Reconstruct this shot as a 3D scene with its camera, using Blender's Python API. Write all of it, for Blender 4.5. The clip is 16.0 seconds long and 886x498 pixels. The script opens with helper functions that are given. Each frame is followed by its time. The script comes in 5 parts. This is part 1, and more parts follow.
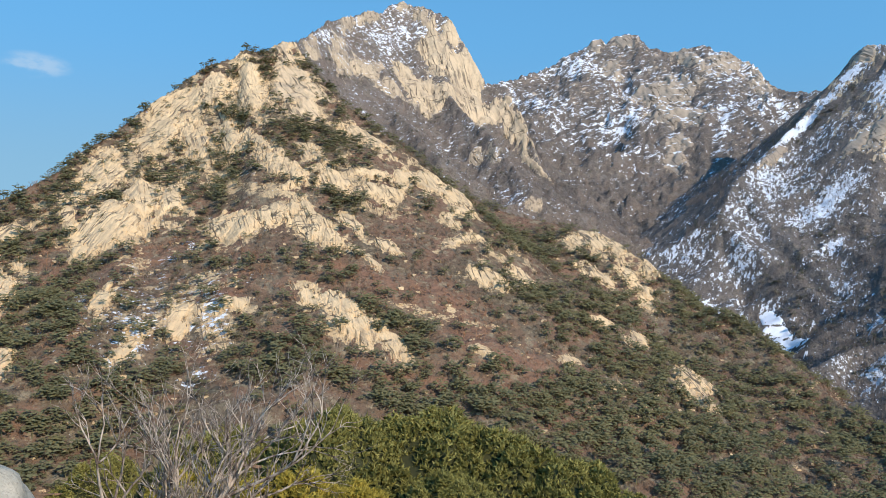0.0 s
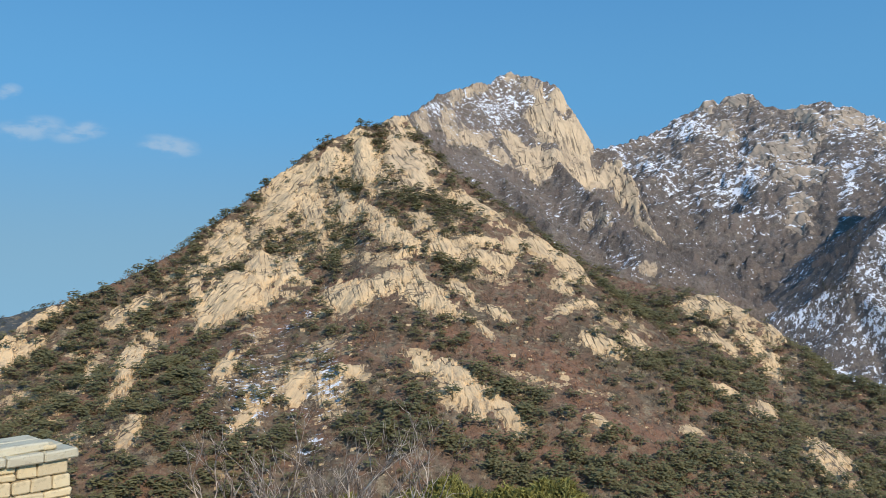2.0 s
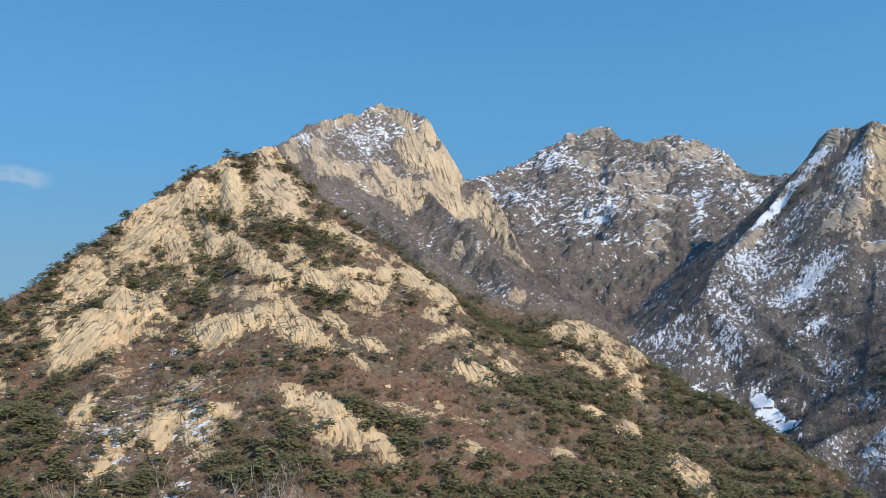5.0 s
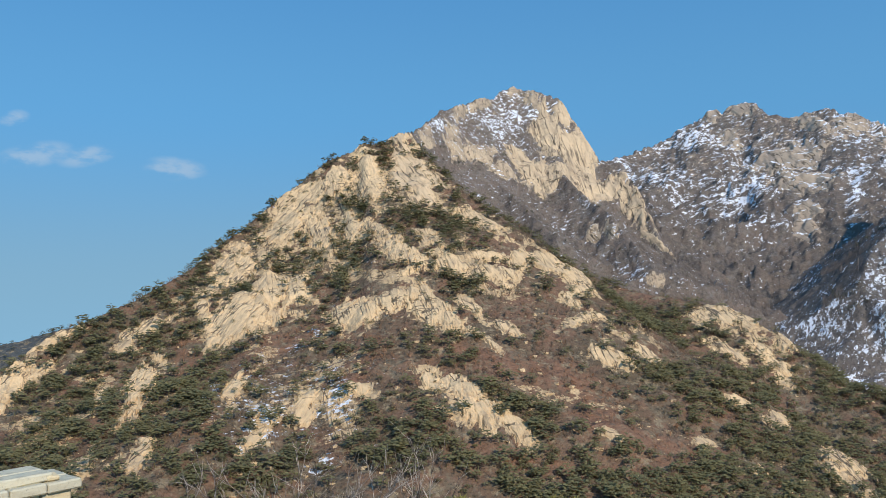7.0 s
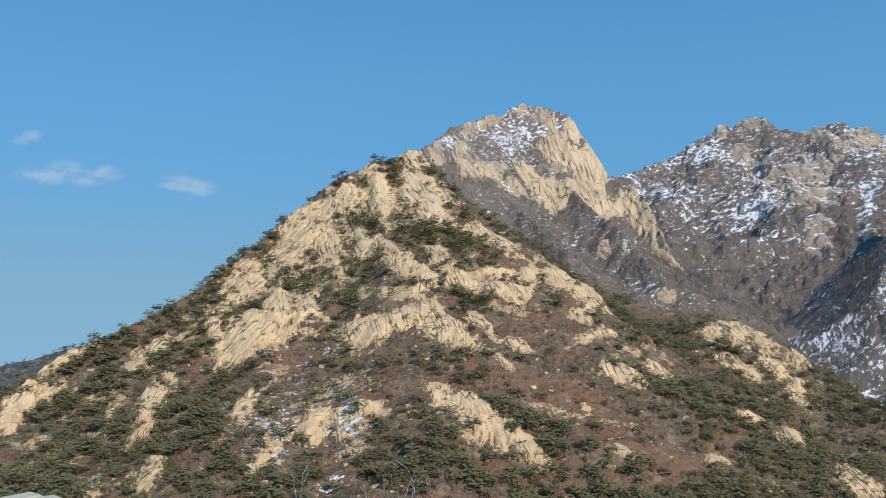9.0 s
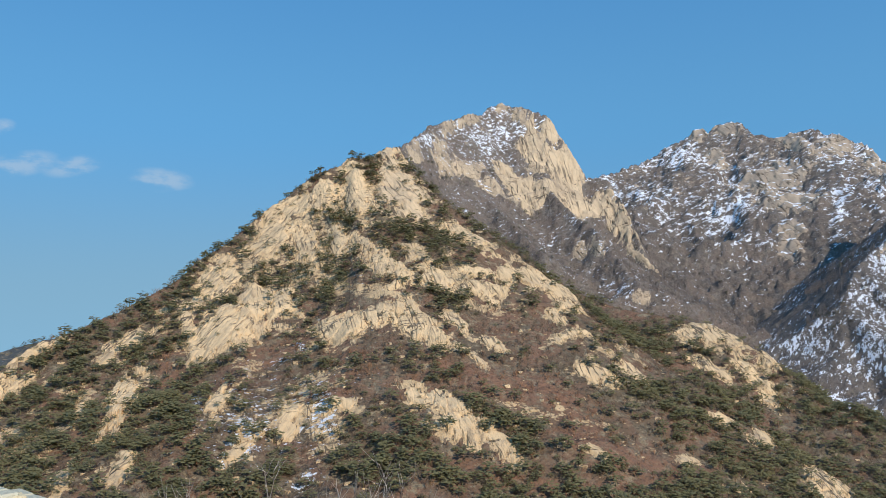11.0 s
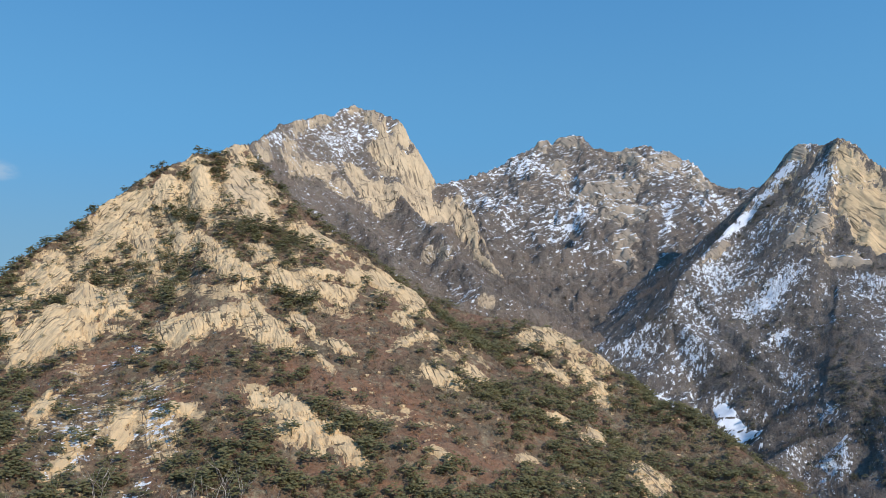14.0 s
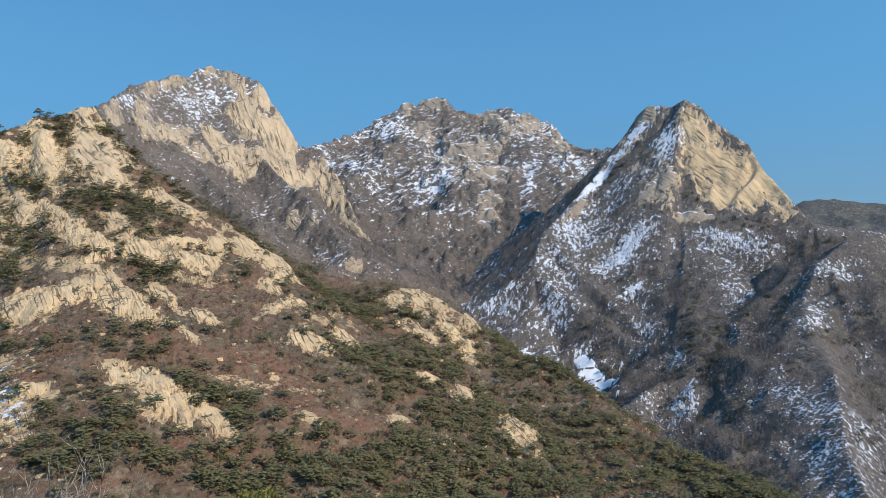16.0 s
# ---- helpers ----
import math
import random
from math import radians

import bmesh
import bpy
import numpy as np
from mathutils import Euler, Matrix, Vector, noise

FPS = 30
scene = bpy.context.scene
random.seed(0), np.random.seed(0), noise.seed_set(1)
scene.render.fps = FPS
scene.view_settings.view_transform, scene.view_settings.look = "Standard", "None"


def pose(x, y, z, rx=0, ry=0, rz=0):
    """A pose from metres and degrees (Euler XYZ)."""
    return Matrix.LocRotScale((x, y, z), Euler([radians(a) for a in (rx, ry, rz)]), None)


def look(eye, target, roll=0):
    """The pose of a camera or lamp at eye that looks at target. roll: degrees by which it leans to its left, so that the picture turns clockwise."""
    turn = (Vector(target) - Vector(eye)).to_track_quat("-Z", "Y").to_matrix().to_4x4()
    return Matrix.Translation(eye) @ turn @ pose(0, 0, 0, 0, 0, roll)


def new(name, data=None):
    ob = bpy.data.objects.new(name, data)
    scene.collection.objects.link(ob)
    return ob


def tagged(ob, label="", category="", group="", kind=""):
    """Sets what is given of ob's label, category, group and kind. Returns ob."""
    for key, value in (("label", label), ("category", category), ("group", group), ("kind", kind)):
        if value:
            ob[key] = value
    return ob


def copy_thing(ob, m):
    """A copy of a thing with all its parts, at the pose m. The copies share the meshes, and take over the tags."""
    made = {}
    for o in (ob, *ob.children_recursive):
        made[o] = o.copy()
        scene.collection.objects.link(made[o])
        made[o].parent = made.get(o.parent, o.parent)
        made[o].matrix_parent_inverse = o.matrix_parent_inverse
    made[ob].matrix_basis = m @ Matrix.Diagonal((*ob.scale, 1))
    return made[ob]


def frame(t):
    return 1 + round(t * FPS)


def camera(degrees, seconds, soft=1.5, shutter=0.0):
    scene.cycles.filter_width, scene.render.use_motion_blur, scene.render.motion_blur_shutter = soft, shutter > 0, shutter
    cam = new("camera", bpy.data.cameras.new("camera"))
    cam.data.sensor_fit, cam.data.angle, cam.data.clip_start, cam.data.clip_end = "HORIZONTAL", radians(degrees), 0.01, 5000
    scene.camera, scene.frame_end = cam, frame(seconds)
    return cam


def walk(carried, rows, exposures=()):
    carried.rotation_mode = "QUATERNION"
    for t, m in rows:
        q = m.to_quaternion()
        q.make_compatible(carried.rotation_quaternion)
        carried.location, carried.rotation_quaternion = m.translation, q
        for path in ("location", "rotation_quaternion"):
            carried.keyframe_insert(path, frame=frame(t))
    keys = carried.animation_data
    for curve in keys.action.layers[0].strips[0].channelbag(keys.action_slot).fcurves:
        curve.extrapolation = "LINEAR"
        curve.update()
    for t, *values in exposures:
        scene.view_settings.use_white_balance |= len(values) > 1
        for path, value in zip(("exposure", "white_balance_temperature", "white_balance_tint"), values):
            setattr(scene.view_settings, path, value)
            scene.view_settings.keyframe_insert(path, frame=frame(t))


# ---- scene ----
# ---- the camera: held in the hand, panning over the mountains ----
cam = camera(57.01, 16.0, soft=0.4)

# seconds, heading, tilt and lean in degrees
TURNS = [
    (0.0, 2.40, -2.64, 1.61), (0.5, 1.88, 0.23, 1.24), (1.0, -1.86, 1.80, 0.60), (1.5, -5.21, 1.78, 0.31),
    (2.0, -5.47, 1.89, 0.70), (2.5, -5.15, 2.07, 0.86), (3.0, -1.04, 2.57, 0.80), (3.5, 2.45, 3.30, 0.04),
    (4.0, 3.25, 3.90, -0.70), (4.2, 3.55, 4.04, -0.76), (6.3, 2.06, 3.58, -0.50), (6.5, -0.72, 3.25, -0.43),
    (7.0, -5.95, 2.99, -0.56), (7.5, -6.20, 3.12, -0.76), (8.0, -6.53, 3.27, -0.66), (8.5, -6.64, 3.67, -0.71),
    (9.0, -6.66, 4.16, -0.80), (11.5, -4.80, 3.99, 0.15), (12.0, -4.83, 3.95, 0.04), (12.5, -4.74, 4.01, -0.18),
    (13.0, 1.34, 4.04, -0.13), (13.5, 3.73, 4.02, 1.69), (14.0, 5.55, 4.29, 0.58), (14.5, 6.80, 3.65, 0.09),
    (15.0, 7.71, 2.92, -0.46), (15.5, 10.22, 1.84, -0.80), (16.0, 14.87, 1.64, -1.35),
]
# seconds, how far the hand has swayed to the right and up, in metres
SWAY = [(0.0, 0.0, 0.0), (1.5, 0.0, 0.0), (2.0, 0.09, 0.0), (4.2, 0.13, 0.03), (6.3, 0.18, 0.07), (7.0, 0.21, 0.09), (7.5, 0.38, 0.14),
        (8.5, 0.38, 0.19), (9.0, 0.38, 0.2), (16.0, 0.4, 0.15)]
EYE = Vector((0.0, 0.0, 1.6))


def eye_at(t):
    times, right, up = zip(*SWAY)
    s = np.interp(t, times, right)
    return EYE + Vector((0.87 * s, 0.48 * s, np.interp(t, times, up)))


def turned(heading, tilt, lean, eye):
    a, e = radians(heading), radians(tilt)
    way = Vector((math.sin(a) * math.cos(e), math.cos(a) * math.cos(e), math.sin(e)))
    return look(eye, eye + way, lean)


walk(cam, [(t, turned(a, e, r, eye_at(t))) for t, a, e, r in TURNS], [(0.0, 0.26), (0.6, 0.14), (1.3, 0.02), (2.0, 0.0), (16.0, 0.0)])

# ---- world, sun and exposure: a clear, cold afternoon ----
SUN_FROM = Vector((0.58, -0.815, 0.0)).normalized()
SUN_HEIGHT = radians(32)
world = bpy.data.worlds.new("winter_sky")
scene.world = world
world.use_nodes = True
sky = world.node_tree.nodes.new("ShaderNodeTexSky")
sky.sky_type, sky.sun_disc = "NISHITA", False
sky.sun_elevation, sky.sun_rotation = SUN_HEIGHT, math.atan2(SUN_FROM.x, SUN_FROM.y)
sky.altitude, sky.air_density, sky.dust_density, sky.ozone_density = 500, 1.0, 0.0, 1.0


def sky_nodes(tree):
    """Clear blue, deeper overhead and paler with haze towards the skyline."""
    at = tree.nodes.new("ShaderNodeTexCoord").outputs["Generated"]
    lift = tree.nodes.new("ShaderNodeVectorMath")
    lift.operation = "MULTIPLY_ADD"
    lift.inputs[1].default_value, lift.inputs[2].default_value = (1, 1, 0.32), (0, 0, 0.58)
    tree.links.new(at, lift.inputs[0])
    tree.links.new(lift.outputs[0], sky.inputs["Vector"])
    tint = tree.nodes.new("ShaderNodeMix")
    tint.data_type, tint.blend_type = "RGBA", "MULTIPLY"
    tint.inputs[0].default_value, tint.inputs[7].default_value = 1.0, (0.56, 1.01, 1.04, 1)
    tree.links.new(sky.outputs[0], tint.inputs[6])
    parts = tree.nodes.new("ShaderNodeSeparateXYZ")
    tree.links.new(at, parts.inputs[0])
    colour = tint.outputs[2]
    for low, high, below, above in ((0.0, 0.22, (1.55, 0.99, 0.77, 1), (1, 1, 1, 1)), (0.20, 0.42, (1, 1, 1, 1), (0.78, 0.87, 0.97, 1))):
        rise, shade, veil = (tree.nodes.new("ShaderNode" + kind) for kind in ("MapRange", "Mix", "Mix"))
        rise.interpolation_type = "SMOOTHSTEP"
        rise.inputs["From Min"].default_value, rise.inputs["From Max"].default_value = low, high
        tree.links.new(parts.outputs["Z"], rise.inputs["Value"])
        shade.data_type, veil.data_type, veil.blend_type = "RGBA", "RGBA", "MULTIPLY"
        shade.inputs[6].default_value, shade.inputs[7].default_value = below, above
        tree.links.new(rise.outputs[0], shade.inputs[0])
        veil.inputs[0].default_value = 1.0
        tree.links.new(colour, veil.inputs[6])
        tree.links.new(shade.outputs[2], veil.inputs[7])
        colour = veil.outputs[2]
    back = tree.nodes["Background"]
    back.inputs["Strength"].default_value = 0.268
    tree.links.new(colour, back.inputs[0])


sky_nodes(world.node_tree)

sun_lamp = bpy.data.lights.new("sun", "SUN")
sun_lamp.energy, sun_lamp.angle, sun_lamp.color = 3.9, radians(0.55), (1.0, 0.86, 0.70)
sun = new("sun", sun_lamp)
sun.matrix_world = look(SUN_FROM * 100 + Vector((0, 0, math.tan(SUN_HEIGHT) * 100)), (0, 0, 0))
scene.view_settings.exposure = 0.0


# ---- relief: noise, crests and the height of every point ----
def mixed(a, b, t):
    return a + (b - a) * t


def hashed(i, j, seed):
    """A repeatable value from 0 to 1 for every pair of whole numbers."""
    h = (i.astype(np.int64) * 374761393 + j.astype(np.int64) * 668265263 + seed * 1442695041) & 0xFFFFFFFF
    h = ((h ^ (h >> 13)) * 1274126177) & 0xFFFFFFFF
    h = ((h ^ (h >> 15)) * 2246822519) & 0xFFFFFFFF
    return ((h ^ (h >> 16)) & 0xFFFFFF) / 16777216.0


def soft_noise(x, y, seed=0):
    i, j = np.floor(x), np.floor(y)
    u, v = x - i, y - j
    u, v = u * u * u * (u * (u * 6 - 15) + 10), v * v * v * (v * (v * 6 - 15) + 10)
    low = mixed(hashed(i, j, seed), hashed(i + 1, j, seed), u)
    high = mixed(hashed(i, j + 1, seed), hashed(i + 1, j + 1, seed), u)
    return mixed(low, high, v) * 2 - 1


def cloudy(x, y, size, octaves=4, seed=0, rough=0.5):
    total, strength = 0.0, 1.0
    for o in range(octaves):
        c, s = math.cos(0.6 * o), math.sin(0.6 * o)
        total = total + strength * soft_noise((x * c - y * s) / size + 7.3 * o, (x * s + y * c) / size - 3.1 * o, seed + o)
        size, strength = size / 2, strength * rough
    return total


def ribbed(x, y, size, octaves=4, seed=0):
    total, strength = 0.0, 1.0
    for o in range(octaves):
        total = total + strength * (1 - 2 * np.abs(soft_noise(x / size + 5.1 * o, y / size + 1.7 * o, seed + o)))
        size, strength = size / 2, strength * 0.5
    return total


def cells(x, y, seed=0):
    """Broken blocks: a value per block, the place of its middle, and the distance from its joints."""
    i, j = np.floor(x), np.floor(y)
    near, second = np.full(x.shape, 9.0), np.full(x.shape, 9.0)
    value, cx, cy = np.zeros(x.shape), np.zeros(x.shape), np.zeros(x.shape)
    for a in (-1, 0, 1):
        for b in (-1, 0, 1):
            px, py = i + a + hashed(i + a, j + b, seed), j + b + hashed(i + a, j + b, seed + 1)
            d = np.hypot(px - x, py - y)
            closer = d < near
            second = np.where(closer, near, np.minimum(second, d))
            near = np.where(closer, d, near)
            value = np.where(closer, hashed(i + a, j + b, seed + 2), value)
            cx, cy = np.where(closer, px, cx), np.where(closer, py, cy)
    return value, cx, cy, second - near


# Crest lines: x, y, height and the steepness of the slopes that fall from there.
FRONT_CREST_WEST = [
    (-326, 338, -78.7, 0.30), (-325, 393, -65.2, 0.30), (-319, 436, -51.7, 0.33), (-307, 469, -37.0, 0.36),
    (-299, 497, -20.7, 0.40), (-286, 516, -13.2, 0.42), (-273, 540, -2.9, 0.45), (-256, 570, 12.9, 0.48),
    (-247, 590, 23.2, 0.50), (-241, 609, 37.9, 0.52), (-230, 629, 50.0, 0.54), (-216, 655, 70.7, 0.56),
    (-199, 682, 92.4, 0.58), (-186, 698, 109.0, 0.60), (-176, 709, 120.4, 0.60), (-158, 725, 129.2, 0.60),
    (-149, 735, 140.6, 0.60), (-135, 743, 139.4, 0.60), (-121, 752, 150.3, 0.60), (-108, 757, 150.7, 0.60),
]
FRONT_CREST_EAST = [
    (-108, 757, 148.2, 0.60), (-94, 749, 121.6, 0.58), (-83, 743, 97.2, 0.56), (-74, 738, 79.7, 0.54),
    (-46, 734, 70.3, 0.52), (-16, 730, 52.9, 0.50), (14, 728, 38.1, 0.47), (42, 724, 22.5, 0.45),
    (66, 717, 8.2, 0.43), (92, 704, -0.4, 0.40), (122, 689, -5.9, 0.38), (150, 674, -11.5, 0.36),
    (168, 654, -20.9, 0.34), (184, 634, -32.1, 0.32), (194, 615, -46.1, 0.30), (207, 590, -63.3, 0.28),
]
FRONT_CREST_FOOT = [
    (232, 586, -64.8, 0.28), (250, 545, -85.5, 0.28), (263, 511, -100.2, 0.28), (277, 469, -116.6, 0.26),
    (286, 423, -122.4, 0.25), (290, 370, -126.6, 0.25), (297, 311, -126.6, 0.25),
]
FRONT_RIB = [
    (-130, 741, 133.1, 0.75), (-124, 679, 81.6, 0.60), (-106, 591, 33.6, 0.45), (-90, 520, -3.1, 0.38),
    (-68, 457, -34.3, 0.30), (-56, 411, -58.9, 0.28), (-45, 367, -77.2, 0.26),
]
FRONT_RIB_MID = [
    (-151, 728, 127.1, 0.80), (-152, 661, 75.6, 0.62), (-146, 586, 30.0, 0.46), (-139, 527, -6.3, 0.40),
    (-128, 473, -35.3, 0.34), (-114, 420, -60.3, 0.30),
]
FRONT_RIB_WEST = [
    (-207, 658, 67.3, 1.00), (-196, 609, 36.3, 0.75), (-180, 546, 5.5, 0.48), (-164, 478, -28.8, 0.36),
    (-154, 423, -55.0, 0.29), (-138, 365, -77.7, 0.27),
]
FRONT_RIB_EAST = [
    (61, 715, 4.9, 0.90), (39, 609, -9.9, 0.60), (19, 520, -32.7, 0.46), (7, 462, -53.7, 0.40),
    (0, 418, -70.9, 0.36), (-3, 380, -84.5, 0.32),
]
MAIN_CREST = [
    (-152, 867, 156.5, 0.70), (-141, 939, 181.9, 0.80), (-132, 1001, 208.6, 1.00), (-120, 1053, 230.5, 1.00),
    (-113, 1094, 249.8, 1.00), (-93, 1136, 264.7, 1.00), (-64, 1188, 287.9, 1.00), (-48, 1214, 290.7, 1.00),
    (-36, 1234, 309.0, 1.00), (-19, 1250, 319.2, 1.00), (-1, 1250, 311.4, 1.00), (13, 1245, 312.1, 1.00),
    (33, 1240, 298.6, 1.00), (52, 1234, 291.2, 0.95), (65, 1223, 264.1, 0.90), (81, 1212, 237.4, 0.85),
    (93, 1201, 213.1, 0.80), (106, 1190, 189.2, 0.75), (124, 1173, 176.2, 0.75),
]
MAIN_SHOULDER = [
    (124, 1173, 172.7, 0.75), (142, 1151, 160.9, 0.80), (153, 1120, 129.9, 0.80), (160, 1088, 96.3, 0.75),
    (169, 1057, 64.5, 0.60), (179, 1030, 44.5, 0.50), (202, 990, 22.3, 0.45), (236, 951, 0.5, 0.42),
    (264, 902, -22.6, 0.40), (287, 842, -51.2, 0.35),
]
MAIN_BUTTRESS = [
    (-19, 1250, 315.7, 1.20), (-29, 1190, 253.8, 0.90), (-46, 1119, 192.0, 0.65), (-36, 1039, 141.7, 0.50),
    (6, 950, 88.9, 0.45), (35, 879, 57.4, 0.40),
]
MAIN_RIB = [
    (52, 1234, 287.7, 2.60), (34, 1190, 232.9, 1.70), (28, 1140, 185.0, 1.20), (59, 1078, 144.1, 0.90),
    (95, 1006, 98.7, 0.60), (112, 933, 59.2, 0.50), (132, 870, 25.3, 0.42),
]
BACK_CREST = [
    (98, 1447, 224.2, 0.50), (141, 1493, 236.0, 0.50), (183, 1539, 254.4, 0.50), (266, 1618, 291.3, 0.55),
    (303, 1642, 320.7, 0.55), (344, 1655, 341.7, 0.60), (362, 1656, 356.7, 0.70), (379, 1657, 357.5, 0.70),
    (390, 1655, 343.0, 0.60), (403, 1657, 366.5, 0.70), (449, 1645, 367.8, 0.70), (465, 1635, 343.7, 0.60),
    (514, 1610, 330.6, 0.60), (565, 1593, 344.0, 0.60), (583, 1576, 330.5, 0.60), (608, 1555, 315.6, 0.60),
    (632, 1535, 302.0, 0.60), (645, 1519, 287.9, 0.60), (660, 1490, 251.7, 0.55), (674, 1451, 235.9, 0.50),
    (709, 1390, 229.2, 0.50),
]
BACK_SPUR_EAST = [
    (603, 1563, 315.2, 0.50), (535, 1380, 184.0, 0.45), (451, 1219, 90.5, 0.45), (383, 1084, 25.0, 0.40),
    (341, 919, -39.6, 0.35),
]
PYRAMID_CREST = [
    (548, 1056, 185.6, 0.80), (564, 1042, 214.2, 0.90), (578, 1029, 229.7, 0.90), (589, 1011, 228.0, 0.90),
    (596, 1001, 223.0, 0.90), (604, 979, 229.5, 0.90), (616, 959, 216.7, 1.00), (624, 942, 193.3, 1.00),
    (634, 913, 169.2, 1.00), (638, 890, 154.6, 1.00), (636, 867, 124.4, 0.95), (638, 834, 94.4, 0.90),
    (636, 798, 64.6, 0.70), (640, 781, 47.9, 0.50), (686, 781, 41.1, 0.40), (771, 756, 31.2, 0.35),
]
PYRAMID_WEST_RIDGE = [
    (564, 1042, 211.7, 0.80), (518, 1015, 166.6, 0.70), (466, 980, 120.1, 0.65), (402, 927, 73.0, 0.60),
    (359, 891, 45.2, 0.55), (321, 841, 2.0, 0.50), (310, 802, -44.2, 0.42), (321, 771, -71.8, 0.35),
]
PYRAMID_FRONT = [
    (604, 979, 227.0, 0.80), (577, 948, 177.3, 0.72), (546, 915, 124.4, 0.65), (517, 885, 85.9, 0.60),
    (467, 839, 36.2, 0.48), (411, 789, -13.7, 0.42), (361, 736, -62.0, 0.38), (340, 713, -86.4, 0.35),
]
PYRAMID_FOOT = [
    (633, 863, 118.5, 1.20), (569, 835, 71.2, 0.70), (515, 839, 48.8, 0.48), (498, 803, 2.8, 0.38),
    (474, 729, -49.2, 0.36), (432, 643, -99.2, 0.36), (402, 549, -129.7, 0.36), (361, 428, -142.4, 0.36),
]
EAST_HILL = [
    (795, 607, 48.7, 0.45), (691, 637, 39.4, 0.45), (612, 647, 29.7, 0.45), (567, 646, 23.7, 0.40),
    (531, 638, 6.0, 0.40), (494, 616, -24.8, 0.38), (458, 568, -55.0, 0.38), (432, 512, -75.2, 0.38),
    (390, 456, -93.1, 0.38), (353, 409, -110.1, 0.40), (321, 357, -120.3, 0.35),
]
FAR_RIDGE_EAST = [
    (1481, 2014, 125.7, 0.35), (1572, 2008, 167.0, 0.35), (1633, 2023, 188.0, 0.35), (1703, 1991, 188.3, 0.35),
    (1777, 1953, 175.0, 0.35), (1835, 1912, 164.8, 0.35), (1986, 1829, 160.6, 0.35), (2181, 1592, 122.0, 0.35),
]
FAR_RIDGE_WEST = [
    (-1185, 920, -137.0, 0.35), (-1004, 975, -100.5, 0.35), (-826, 1004, -83.0, 0.35), (-710, 967, -70.3, 0.35),
    (-661, 941, -64.4, 0.35), (-608, 917, -60.2, 0.35), (-566, 885, -50.4, 0.35), (-512, 836, -37.9, 0.35),
    (-465, 794, -31.5, 0.35), (-399, 751, -23.5, 0.35),
]


def crest_height(crest, x, y, cliff, fan=0.6, back=1.0):
    """The height under one crest line, the distance from it, and how far behind it a place lies."""
    best, far, behind = np.full(x.shape, -9999.0), np.full(x.shape, 9999.0), np.zeros(x.shape)
    for (ax, ay, az, ak), (bx, by, bz, bk) in zip(crest, crest[1:]):
        ux, uy = bx - ax, by - ay
        t = np.clip(((x - ax) * ux + (y - ay) * uy) / (ux * ux + uy * uy), 0, 1)
        length = math.hypot(ux, uy)
        along = ((x - ax) * ux + (y - ay) * uy) / length
        beyond = np.maximum(np.maximum(-along, along - length), 0)
        d = np.hypot(x - ax - t * ux, y - ay - t * uy)
        side = ((x - ax) * uy - (y - ay) * ux) / length
        steep = np.where(side < 0, back, 1.0)
        behind = np.where(d < far, np.where(side < 0, d, 0), behind)
        side = np.abs(side)
        drop = (ak + t * (bk - ak)) * steep * d + 1.5 * np.maximum(beyond - fan * side, 0)
        line = az + t * (bz - az)
        h = line - drop - cliff * np.clip(line / 90, 0.1, 1) * (1 - np.exp(-d / 28))
        best, far = np.maximum(best, h), np.minimum(far, d)
    return best, far, behind


class Massif:
    """A mountain: its crest lines, the height of its crags and how rough its flanks are."""

    def __init__(self, crests, cliff, rough, size, seed, jag, fan=0.6, sharp=1, melt=0):
        self.crests, self.cliff, self.rough, self.size, self.seed, self.jag, self.fan, self.sharp, self.melt = crests, cliff, rough, size, seed, jag, fan, sharp, melt

    def skeleton(self, x, y):
        """Height and distance from the crests alone."""
        best, far = np.full(x.shape, -9999.0), np.full(x.shape, 9999.0)
        lee, reach = np.zeros(x.shape), np.full(x.shape, 9999.0)
        for n, crest in enumerate(self.crests):
            h, d, behind = crest_height(crest, x, y, self.cliff, self.fan, 2.2 if n < self.sharp else 1.0)
            if n < self.sharp:
                lee = np.where(d < reach, behind, lee)
                reach = np.minimum(reach, d)
            else:
                h = h - 1.5 * lee
            gap = np.abs(best - h)
            best = np.maximum(best, h) + 8 * np.log1p(np.exp(-gap / 8)) * np.clip(np.minimum(far, d) / 40, 0, 1)
            far = np.minimum(far, d) if n < 2 else np.minimum(far, d + 12)
        return best, far

    def height(self, x, y):
        best, far = self.skeleton(x, y)
        if self.melt:
            m = self.melt
            around = sum(self.skeleton(x + u * m, y + v * m)[0] for u, v in ((1, 0.3), (-0.3, 1), (-1, -0.3), (0.3, -1))) / 4
            best = best + (0.35 * best + 0.65 * around - best) * np.clip(far / (1.8 * m) - 0.15, 0, 1)
        flank = 1 - np.exp(-far / 45)
        wx = x + 14 * soft_noise(x / 60, y / 60, self.seed + 20)
        wy = y + 14 * soft_noise(x / 60, y / 60, self.seed + 21)
        best = best + flank * self.rough * (ribbed(wx, wy, self.size, 4, self.seed) - 0.35)
        blocks = cells(wx / 17, wy / 11, self.seed + 40)
        best = best + self.jag * ((blocks[0] - 0.6) * (0.35 + 0.65 * flank) + 0.35 * cloudy(x, y, 9, 3, self.seed + 9))
        return best


